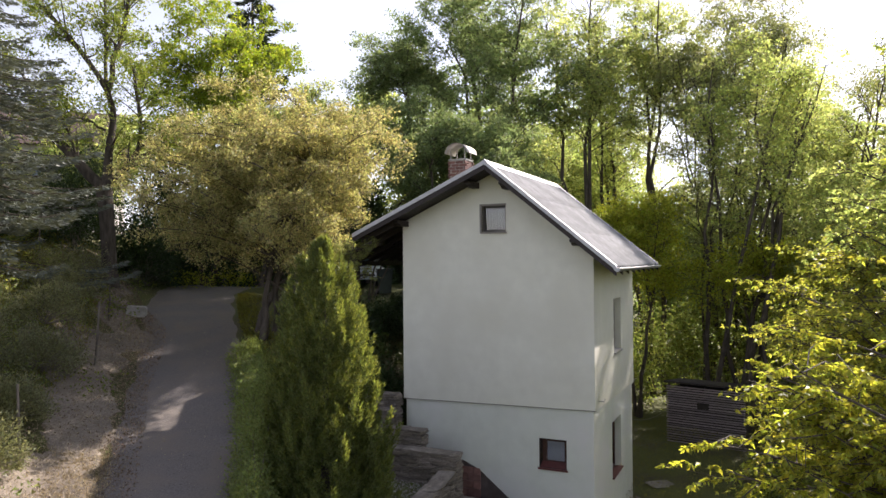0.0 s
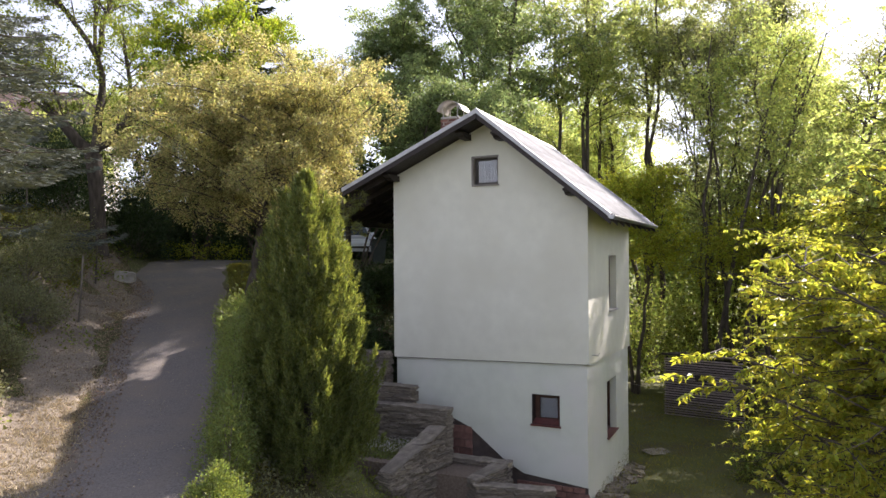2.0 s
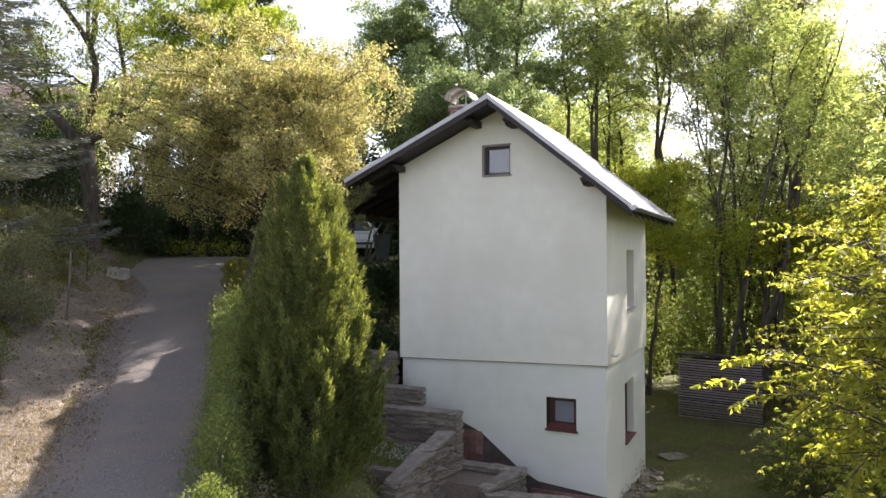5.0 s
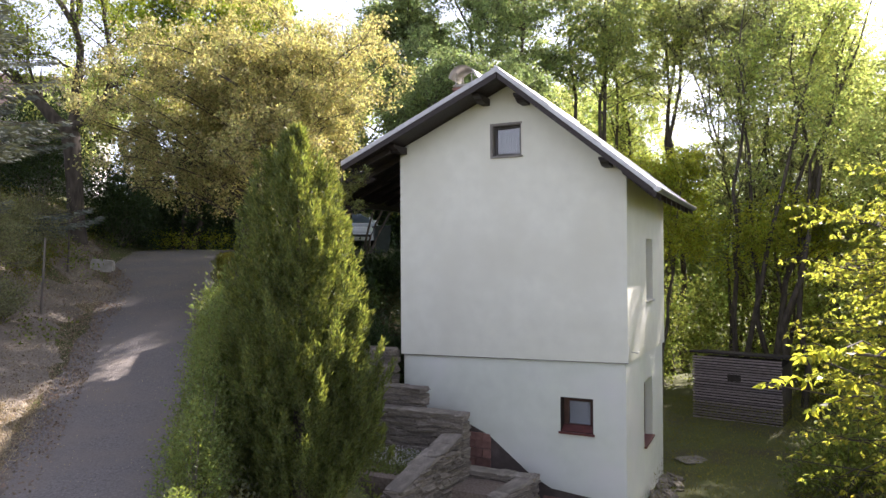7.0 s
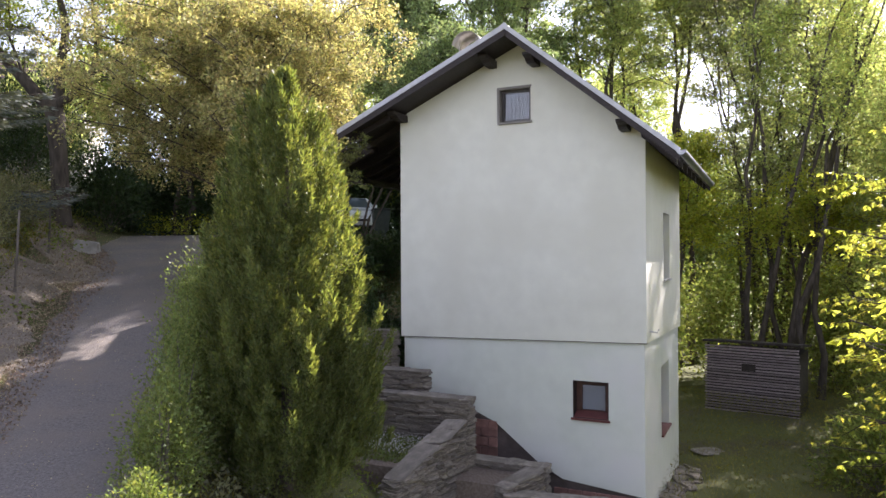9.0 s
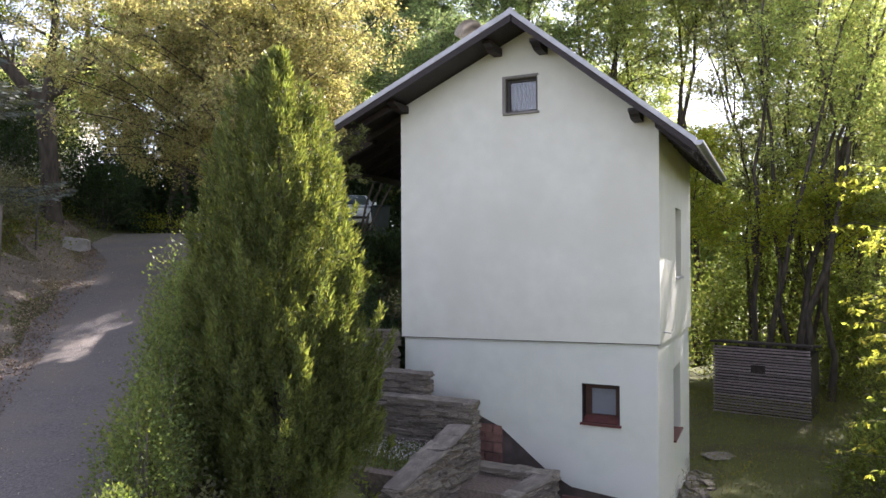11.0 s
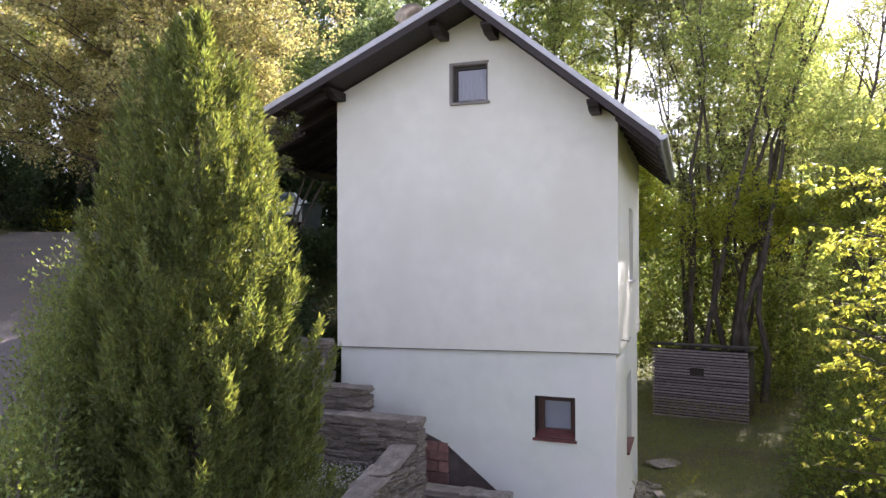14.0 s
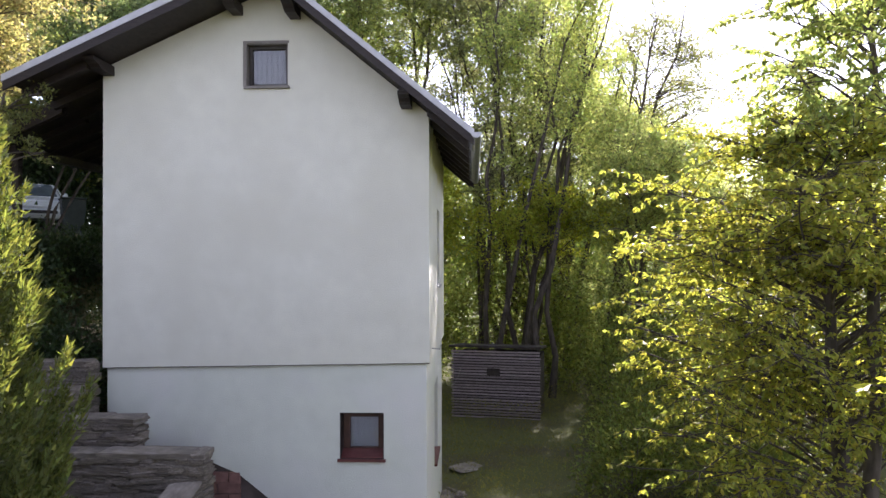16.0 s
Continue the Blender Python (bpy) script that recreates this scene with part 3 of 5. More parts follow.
# porch: the left slope runs on behind the front overhang, on posts
UP, PV = -2.25, 0.62
porch = part("porch_roof", corrugated(UP, U0 - 0.004, courses=1, va=PV), ROOFING, house, "porch roof that runs on from the left slope", smooth=True)
pr = bmesh.new()
prism(pr, [(UP + 0.04, roof_z(UP + 0.04) - 0.10), (U0 + 0.036, roof_z(U0 + 0.036) - 0.10), (U0 + 0.036, roof_z(U0 + 0.036) - 0.04), (UP + 0.04, roof_z(UP + 0.04) - 0.04)], PV + 0.02, V1 - 0.03, put_f)
part("porch_boarding", pr, DARKWOOD, porch)
for k in range(8):
    v_ = PV + 0.06 + k * 0.62
    rf = bmesh.new()
    prism(rf, [(UP - 0.03, roof_z(UP) - 0.20), (U0 - 0.002, roof_z(U0) - 0.23), (U0 - 0.002, roof_z(U0) - 0.102), (UP - 0.03, roof_z(UP) - 0.102)], v_, v_ + 0.10, put_f)
    part("rafter", rf, DARKWOOD, porch)
vb_ = bmesh.new()
prism(vb_, [(UP - 0.03, roof_z(UP - 0.03) - 0.22), (U0, roof_z(U0) - 0.22), (U0, roof_z(U0) + 0.05), (UP - 0.03, roof_z(UP - 0.03) + 0.05)], PV - 0.03, PV, put_f)
part("barge_board", vb_, DARKWOOD, porch)
for v_ in (PV + 0.3, 4.7):
    p_ = H @ Vector((UP + 0.22, v_, 0))
    g_ = gh(p_.x, p_.y) - 0.1
    part("post", boxes((UP + 0.16, UP + 0.28, v_, v_ + 0.12, g_, roof_z(UP + 0.2) - 0.36), bev=0.008), DARKWOOD, porch, "dark porch post")
part("eave_plate", boxes((UP + 0.15, UP + 0.29, PV + 0.22, V1 - 0.2, roof_z(UP + 0.2) - 0.36, roof_z(UP + 0.2) - 0.22)), DARKWOOD, porch)
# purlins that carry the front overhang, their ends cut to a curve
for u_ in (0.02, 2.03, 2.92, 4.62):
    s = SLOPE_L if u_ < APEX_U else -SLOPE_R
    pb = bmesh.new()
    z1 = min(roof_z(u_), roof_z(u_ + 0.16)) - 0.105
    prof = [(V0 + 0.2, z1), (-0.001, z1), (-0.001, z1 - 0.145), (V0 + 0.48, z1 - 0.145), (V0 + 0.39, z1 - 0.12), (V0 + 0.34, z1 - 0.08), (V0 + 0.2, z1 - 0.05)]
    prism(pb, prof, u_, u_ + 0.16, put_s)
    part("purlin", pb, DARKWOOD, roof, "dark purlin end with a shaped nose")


def half_pipe(u_, v0, v1, z_, r=0.075):
    V, Q = [], []
    vs = np.array([v0, v1])
    ang = np.linspace(np.pi, 2 * np.pi, 9)
    ring = lambda rr: np.stack([u_ + rr * np.cos(ang), z_ + rr * np.sin(ang)], -1)
    out, inn = ring(r), ring(r - 0.006)
    prof = np.concatenate([out, inn[::-1]])
    n = len(prof)
    V = np.concatenate([np.stack([prof[:, 0], np.full(n, v), prof[:, 1]], -1) for v in vs])
    j = np.arange(n)
    Q = np.stack([j, (j + 1) % n, (j + 1) % n + n, j + n], -1)
    return quad_mesh("gutter", V, Q)


gut = part("gutter", half_pipe(U1 + 0.06, V0 - 0.05, V1 - 0.1, roof_z(U1) - 0.02), ZINC, house, "half-round metal eaves gutter", smooth=True)
cap = bmesh.new()
cp = [(U1 + 0.06 + 0.078 * math.cos(a), roof_z(U1) - 0.02 + 0.078 * math.sin(a)) for a in np.linspace(math.pi, 2 * math.pi, 12)]
prism(cap, cp, V0 - 0.062, V0 - 0.05, put_f)
part("end_cap", cap, TRIMGREY, gut, "pale gutter end cap")
for k in range(7):
    hk = bmesh.new()
    v_ = V0 + 0.3 + k * 0.9
    prism(hk, [(U1 - 0.09, roof_z(U1) - 0.03), (U1 + 0.06, roof_z(U1) - 0.104), (U1 + 0.06, roof_z(U1) - 0.098), (U1 - 0.09, roof_z(U1) - 0.02)], v_, v_ + 0.03, put_f)
    part("gutter_bracket", hk, ZINC, gut)

# chimney
chim = part("chimney", boxes((0.33, 0.83, 2.25, 2.75, 7.6, 9.50)), MORTAR, house, "red brick chimney with a curved metal cowl")
rng = random.Random(5)
brick_me = None
for c in range(17):
    z_ = 8.02 + c * 0.087
    for side in range(4):
        for k in range(2):
            o = (k - 0.5) * 0.25 + (0.06 if c % 2 else -0.06)
            m_ = Matrix.Translation((0.58, 2.5, z_)) @ Matrix.Rotation(side * math.pi / 2, 4, "Z") @ Matrix.Translation((o, -0.245, 0))
            if brick_me is None:
                bb = boxes((-0.115, 0.115, -0.02, 0.02, 0, 0.072), bev=0.006)
                brick_me = bpy.data.meshes.new("brick")
                bb.to_mesh(brick_me)
                bb.free()
                brick_me.materials.append(REDBRICK)
            ob = new("brick", brick_me)
            ob.parent = chim
            ob.matrix_local = m_
V, Q = [], []
ang = np.linspace(0.15, math.pi - 0.15, 13)      # barrel-shaped cowl
for r_ in (0.36, 0.352):
    V.append(np.concatenate([np.stack([0.58 + r_ * np.cos(ang), np.full(13, v_), 9.66 + r_ * 0.95 * np.sin(ang)], -1) for v_ in (2.12, 2.88)]))
j = np.arange(12)
Q = np.concatenate([np.stack([j, j + 1, j + 14, j + 13], -1), np.stack([26 + j + 13, 26 + j + 14, 26 + j + 1, 26 + j], -1), np.stack([j + 26, j + 27, j + 1, j], -1), np.stack([j + 13, j + 14, j + 40, j + 39], -1)])
part("cowl", quad_mesh("cowl", np.concatenate(V), Q), RUSTYZINC, chim, "curved weathered sheet-metal cowl", smooth=True)
for a, b in ((0.36, 2.28), (0.80, 2.28), (0.36, 2.72), (0.80, 2.72)):
    part("cowl_leg", boxes((a - 0.012, a + 0.012, b - 0.012, b + 0.012, 9.5, 9.86)), RUSTYZINC, chim)
part("chimney_cap", boxes((0.30, 0.86, 2.22, 2.78, 9.5, 9.55), bev=0.008), CONCRETE, chim)

# bare bricks of the foundation where the plaster stops
for r in range(5):
    z_ = 0.50 + r * 0.20
    cuts = (1.50, 1.78, 2.14) if r % 2 else (1.50, 1.95, 2.14)
    for a, b in zip(cuts[:-1], cuts[1:]):
        ob = part("brick", boxes((0, b - a - 0.014, 0, 0.045, 0, 0.185), bev=0.008), REDBRICK, house)
        ob.location = (a, 0.046, z_ if r < 4 else z_ - 0.06)
for r in range(2):
    for c in range(6):
        ob = part("brick", boxes((0, 0.262, 0, 0.045, 0, 0.135 - 0.02 * r), bev=0.01), REDBRICK, house)
        ob.location = (3.38 + c * 0.272 - (0.1 if r else 0), 0.044, 0.02 + r * 0.15)

# cables and a bracket on the side wall
V, Q = [], []
tube(V, Q, [(W + 0.02, 0.25, 3.3), (W + 0.14, 0.3, 3.28), (W + 0.16, 0.32, 3.34)], [0.012] * 3, 5)
part("wall_hook", quad_mesh("wall_hook", np.concatenate(V), np.concatenate(Q)), ZINC, house)


# ---- trees and shrubs ----
def grow(name, label, base, crown, trunk_r, limbs, twigs, leaves, leaf, leaf_m, bark, seed, width=0.33, spread=0.35, droop=0.2, fork=0.35, stems=1, category="tree", twig_len=0.32, shell=0.5, low=0.0, limb_r=0.32, group="", up=0.15, flat=0.7, tuft=0):
    """A tree: stems, limbs that reach into an ellipsoid crown (cx, cy, cz, rx, ry, rz), twigs on them, leaves on the twigs."""
    rng = np.random.default_rng(seed)
    bx, by = base
    bz = gh(bx, by) - 0.08
    c, r = np.array(crown[:3], float), np.array(crown[3:], float)
    t = thing(name, pose(bx, by, bz), label, category, group)
    o = np.array([bx, by, bz])
    V, Q, P, Dv = [], [], [], []
    tops = []
    for s in range(stems):
        off = np.array([rng.normal() * trunk_r * 1.3, rng.normal() * trunk_r * 1.3, 0]) if stems > 1 else np.zeros(3)
        end = c + np.array([rng.normal() * r[0] * 0.12, rng.normal() * r[1] * 0.12, r[2] * 0.62])
        if stems > 1:
            end = c + r * np.array([rng.uniform(-0.55, 0.55), rng.uniform(-0.55, 0.55), rng.uniform(0.1, 0.6)])
        k = 9
        q = np.linspace(0, 1, k)[:, None]
        a = o + off
        mid = a * 0.5 + np.array([end[0], end[1], end[2]]) * 0.5
        mid[:2] = a[:2] * 0.65 + end[:2] * 0.35
        path = (1 - q) ** 2 * a + 2 * q * (1 - q) * mid + q ** 2 * end
        path[1:-1] += rng.normal(size=(k - 2, 3)) * [0.007, 0.007, 0] * (end[2] - a[2])
        rr = trunk_r / math.sqrt(stems) * (1 - 0.88 * q[:, 0]) + 0.012
        rr[0] *= 1.35
        tube(V, Q, path - o, rr, 8)
        tops.append(path)
    zf = bz + fork * (c[2] + r[2] - bz)
    for i in range(limbs):
        d = ball(rng, 1)[0]
        d[2] = d[2] * 0.95 + 0.05
        if d[2] < -0.75 + low:
            d[2] *= -0.4
        f = rng.uniform(shell, 1.0) * (1 + 0.13 * math.sin(5 * d[0] + seed) * math.cos(4 * d[1] - seed))
        end = c + d * r * f
        stem = tops[i % stems]
        hz = np.hypot(*(end[:2] - c[:2]))
        zs = max(min(end[2] - 0.45 * hz, stem[-1, 2] - 0.3), min(zf, stem[-1, 2] - 0.4))
        j = np.interp(zs, stem[:, 2], np.arange(len(stem)))
        a = np.array([np.interp(j, np.arange(len(stem)), stem[:, m]) for m in range(3)])
        mid = (a + end) / 2 + np.array([0, 0, up * np.linalg.norm(end - a)]) + rng.normal(size=3) * 0.08 * np.linalg.norm(end - a)
        q = np.linspace(0, 1, 7)[:, None]
        path = (1 - q) ** 2 * a + 2 * q * (1 - q) * mid + q ** 2 * end
        r0 = max(0.014, limb_r * trunk_r / math.sqrt(stems) * rng.uniform(0.6, 1.0) * (1 - 0.5 * j / 9))
        tube(V, Q, path - o, np.linspace(r0, 0.008, 7), 5)
        for w in range(twigs):
            g = rng.uniform(0.3, 1.0)
            s0 = np.array([np.interp(g * 6, np.arange(7), path[:, m]) for m in range(3)])
            dd = ball(rng, 1)[0] * [1, 1, flat] + 0.5 * d * [1, 1, flat] + [0, 0, 0.15 - droop * 0.6]
            dd /= np.linalg.norm(dd)
            ln = twig_len * r.mean() * rng.uniform(0.5, 1.2)
            s1 = s0 + dd * ln
            sm = (s0 + s1) / 2 + rng.normal(size=3) * 0.08 * ln + [0, 0, 0.08 * ln]
            tube(V, Q, np.array([s0, sm, s1]) - o, [0.012, 0.008, 0.004], 3)
            if tuft:                    # rosettes of hanging leaves along the twig
                node = np.repeat(np.linspace(0.25, 1.0, leaves // tuft), tuft)
                m_ = len(node)
                h = np.clip(node + rng.normal(size=m_) * 0.015, 0, 1.02)[:, None]
                P.append((1 - h) * s0 + h * s1 + 4 * h * (1 - h) * 0.08 * ln * np.array([0, 0, 1]) + rng.normal(size=(m_, 3)) * 0.012)
                ang = rng.uniform(0, 2 * np.pi, m_)
                Dv.append(np.stack([np.cos(ang), np.sin(ang), rng.uniform(-1.5, 0.5, m_) - droop], -1) + dd * 0.5)
                continue
            h = rng.uniform(0.15, 1.05, leaves)[:, None]
            pts = (1 - h) * s0 + h * s1 + 4 * h * (1 - h) * 0.08 * ln * np.array([0, 0, 1]) + rng.normal(size=(leaves, 3)) * spread * leaf * 2.2
            P.append(pts)
            Dv.append(dd * 0.5 + ball(rng, leaves) * 0.8 + [0, 0, -droop * 1.6])
    part("trunk", quad_mesh("trunk", np.concatenate(V), np.concatenate(Q)), bark, t, smooth=True)
    lv, lq = leaf_quads(np.concatenate(P) - o, np.concatenate(Dv), leaf, width, rng)
    part("crown", quad_mesh("crown", lv, lq), leaf_m, t)
    return t


def leaf_tris(P, D, length, width, rng):
    """One pointed three-cornered leaf at each point P along D, for far crowns."""
    D = D / (np.linalg.norm(D, axis=1)[:, None] + 1e-9)
    S = np.cross(D, rng.normal(size=D.shape))
    S /= np.linalg.norm(S, axis=1)[:, None] + 1e-9
    ln = (length * rng.uniform(0.6, 1.3, len(P)))[:, None] if np.ndim(length) else length * rng.uniform(0.6, 1.3, len(P))[:, None]
    return np.stack([P - S * ln * width, P + S * ln * width, P + D * ln], 1).reshape(-1, 3)


def tri_mesh(name, verts):
    me = bpy.data.meshes.new(name)
    verts = np.asarray(verts, np.float32)
    k = len(verts)
    me.vertices.add(k)
    me.vertices.foreach_set("co", verts.ravel())
    me.loops.add(k)
    me.loops.foreach_set("vertex_index", np.arange(k, dtype=np.int32))
    me.polygons.add(k // 3)
    me.polygons.foreach_set("loop_start", np.arange(0, k, 3, dtype=np.int32))
    me.update(calc_edges=True)
    return me


def bezier(a, mid, b, k):
    q = np.linspace(0, 1, k)[:, None]
    return (1 - q) ** 2 * a + 2 * q * (1 - q) * mid + q ** 2 * b


def along(path, g):
    k = np.arange(len(path))
    return np.array([np.interp(g * (len(path) - 1), k, path[:, m]) for m in range(3)])


def dress(t, o, bones, bark, leaf_m, rng, subs, sub_len, sprays, leaves, clump, leaf, width=0.36, droop=0.25, flat=0.55, start=0.3, V=None, Q=None):
    """Side branches on the bones, sprays of leaves on the side branches. bones: (path, root radius, how many side branches)."""
    V, Q = V if V is not None else [], Q if Q is not None else []
    C, CD = [], []
    for path, r0, k in bones:
        tube(V, Q, path - o, np.linspace(r0, 0.010, len(path)), 5)
        whole = path[-1] - path[0]
        whole = whole / (np.linalg.norm(whole) + 1e-9)
        for i in range(k):
            g = start + (1 - start) * (i + rng.uniform()) / k
            s0 = along(path, g)
            d = ball(rng, 1)[0] * [1, 1, 0.7] + whole * 0.75 + [0, 0, 0.12 - droop * 0.4]
            d /= np.linalg.norm(d)
            ln = sub_len * rng.uniform(0.55, 1.25) * (1.15 - 0.45 * g)
            s1 = s0 + d * ln
            sub = bezier(s0, (s0 + s1) / 2 + [0, 0, 0.14 * ln] + rng.normal(size=3) * 0.1 * ln, s1 + [0, 0, -0.08 * droop * ln], 5)
            tube(V, Q, sub - o, np.linspace(max(0.008, r0 * 0.35), 0.005, 5), 4)
            for j in range(sprays):
                h = 0.22 + 0.78 * (j + rng.uniform()) / sprays
                c0 = along(sub, h)
                e = ball(rng, 1)[0] * [1, 1, flat] + d * 0.7
                e /= np.linalg.norm(e)
                c1 = c0 + e * clump * rng.uniform(0.5, 1.4)
                tube(V, Q, np.array([c0, c1]) - o, [0.006, 0.003], 3)
                C.append(c1)
                CD.append(e)
    C, CD = np.repeat(np.array(C), leaves, 0), np.repeat(np.array(CD), leaves, 0)
    n = len(C)
    size = np.repeat(rng.uniform(0.6, 1.25, n // leaves), leaves)[:, None]
    off = rng.normal(size=(n, 3)) * [1, 1, flat] * clump * 0.52 * size
    off[:, 2] -= droop * 0.5 * np.hypot(off[:, 0], off[:, 1])
    part("trunk", quad_mesh("trunk", np.concatenate(V), np.concatenate(Q)), bark, t, smooth=True)
    part("crown", tri_mesh("crown", leaf_tris(C + off - o, CD * 0.5 + ball(rng, n) * 0.9 + [0, 0, -droop * 1.4], leaf, width, rng)), leaf_m, t)
    return t


def crown_tree(name, label, base, crown, trunk_r, limbs, subs, sprays, leaves, leaf, leaf_m, bark, seed, stems=1, split=0.0, fan=0.55, fork=0.3, skin=0.6, low=-0.75, sub_len=0.34, clump=0.42, width=0.36, droop=0.25, flat=0.55, limb_r=0.34, up=0.16, lean=(0, 0), lumps=0.16, crest=0.0, group="", category="tree"):
    """A broad-leaved tree: stems that part at the height split, limbs into an uneven crown (cx, cy, cz, rx, ry, rz), leafy sprays."""
    rng = np.random.default_rng(seed)
    bx, by = base
    bz = gh(bx, by) - 0.1
    o = np.array([bx, by, bz])
    c, r = np.array(crown[:3], float), np.array(crown[3:], float)
    t = thing(name, pose(bx, by, bz), label, category, group)
    V, Q, tops = [], [], []
    foot = o + np.array([lean[0], lean[1], split])
    if split:
        tube(V, Q, bezier(o, (o + foot) / 2, foot, 6) - o, trunk_r * np.array([1.4, 1.08, 1.0, 0.96, 0.94, 0.9]), 9)
    for s in range(stems):
        a = foot if split else o + np.array([rng.normal(), rng.normal(), 0]) * trunk_r * (1.5 if stems > 1 else 0)
        end = c + r * np.array([rng.uniform(-fan, fan), rng.uniform(-fan, fan), rng.uniform(0.35, 0.75)]) if stems > 1 else c + r * np.array([rng.normal() * 0.1, rng.normal() * 0.1, 0.7])
        mid = a * 0.5 + end * 0.5
        mid[:2] = a[:2] * 0.7 + end[:2] * 0.3
        path = bezier(a, mid, end, 10)
        path[1:-1] += rng.normal(size=(8, 3)) * [0.009, 0.009, 0] * (end[2] - a[2])
        rr = trunk_r / math.sqrt(stems) * (1 - 0.88 * np.linspace(0, 1, 10)) + 0.012
        if not split:
            rr[0] *= 1.35
        tube(V, Q, path - o, rr, 8)
        tops.append(path)
    zf = bz + fork * (c[2] + r[2] - bz)
    bones = []
    for p in tops:                       # the leaders carry side branches too
        bones.append((p[5:], trunk_r / math.sqrt(stems) * 0.4, subs + 2))
    ph = rng.uniform(0, 6.28, 4)
    for i in range(limbs):
        d = ball(rng, 1)[0] + [0, 0, crest]
        d /= np.linalg.norm(d)
        if d[2] < low:
            d[2] = -d[2] * 0.5
        lump = 1 + lumps * (math.sin(3.1 * d[0] + 4.2 * d[2] + ph[0]) + math.sin(5.3 * d[1] - 3.7 * d[2] + ph[1])) + rng.normal() * 0.05
        f = lump * (rng.uniform(0.7, 1.0) if rng.uniform() < skin else rng.uniform(0.25, 0.75))
        end = c + d * r * f
        stem = min(tops, key=lambda p: np.hypot(*(p[-1, :2] - end[:2])) * rng.uniform(0.6, 1.4))
        hz = np.hypot(*(end[:2] - c[:2]))
        zs = max(min(end[2] - 0.5 * hz, stem[-1, 2] - 0.3), min(max(zf, stem[0, 2]), stem[-1, 2] - 0.4))
        j = np.interp(zs, stem[:, 2], np.arange(len(stem)))
        a = along(stem, j / (len(stem) - 1))
        ln = np.linalg.norm(end - a)
        path = bezier(a, (a + end) / 2 + np.array([0, 0, up * ln]) + rng.normal(size=3) * 0.09 * ln, end, 7)
        bones.append((path, max(0.014, limb_r * trunk_r / math.sqrt(stems) * rng.uniform(0.55, 1.0) * (1 - 0.06 * j)), subs))
    return dress(t, o, bones, bark, leaf_m, rng, subs, sub_len * r.mean(), sprays, leaves, clump, leaf, width, droop, flat, V=V, Q=Q)


def prof_thuja(h):
    return float(np.interp(h, (0, 0.1, 0.29, 0.42, 0.56, 0.69, 0.83, 0.94, 1.0), (0.86, 0.95, 1.0, 0.93, 0.81, 0.68, 0.53, 0.31, 0.05)))


def thuja(name, label, x, y, height, radius, plumes, sprays, seed, leaf=0.05):
    """Dense upright conifer: plumes that sweep up and out of a dark inside, each set with flat fans."""
    rng = np.random.default_rng(seed)
    z0 = gh(x, y) - 0.05
    t = thing(name, pose(x, y, z0), label, "conifer")
    V, Q = [], []
    tube(V, Q, [(0, 0, 0), (0.03, 0.02, height * 0.5), (0, 0, height * 0.9)], [0.10, 0.05, 0.012], 8)
    PP, DD, LL = [], [], []
    for p in range(plumes):
        h = 1 - math.sqrt(rng.uniform(0.0, 1.0)) * 0.99
        a = rng.uniform(0, 2 * np.pi)
        tip_h = min(1.0, h + 0.10)
        deep = 1.06 - min(0.6, rng.exponential(0.2))
        lob = 1 + 0.11 * math.sin(4 * a + 8 * h) + 0.11 * math.sin(7 * a - 15 * h + 1) + 0.07 * math.sin(11 * a + 30 * h)
        r1 = radius * prof_thuja(tip_h) * lob * deep + rng.normal() * 0.03
        r0 = radius * prof_thuja(h) * lob * deep * 0.55
        ln = 0.34 + 0.42 * rng.uniform()
        q1 = np.array([r1 * np.cos(a), r1 * np.sin(a), tip_h * height])
        q0 = np.array([r0 * np.cos(a), r0 * np.sin(a), tip_h * height - ln - 0.12])
        g = np.sqrt(rng.uniform(0.02, 1.0, sprays))
        bend = 1 - (1 - g) ** 2
        pos = np.stack([q0[0] + (q1[0] - q0[0]) * bend, q0[1] + (q1[1] - q0[1]) * bend, q0[2] + (q1[2] - q0[2]) * g], -1)
        wid = 0.10 * (1 - 0.85 * g)
        pos += ball(rng, sprays) * wid[:, None]
        out = np.array([np.cos(a), np.sin(a), 0.0])
        tilt = out * 0.55 + np.array([0, 0, 1.0]) + ball(rng, sprays) * 0.5
        tilt /= np.linalg.norm(tilt, axis=1)[:, None]
        sw = np.cross(tilt, out + ball(rng, sprays) * 0.7)
        sw /= np.linalg.norm(sw, axis=1)[:, None]
        for k in range(3):          # a fan of leaflets to each spray
            s_ = k - 1.0
            PP.append(pos + tilt * (0.05 * (1 - abs(s_))) + sw * s_ * 0.02)
            DD.append(tilt * (1.0 - 0.35 * abs(s_)) + sw * s_ * 0.8)
            LL.append(np.full(sprays, leaf * (1.5 - 0.5 * abs(s_))))
    part("trunk", quad_mesh("trunk", np.concatenate(V), np.concatenate(Q)), BARK, t)
    part("crown", tri_mesh("crown", leaf_tris(np.concatenate(PP), np.concatenate(DD), np.concatenate(LL), 0.17, rng)), L_THUJA, t)
    return t


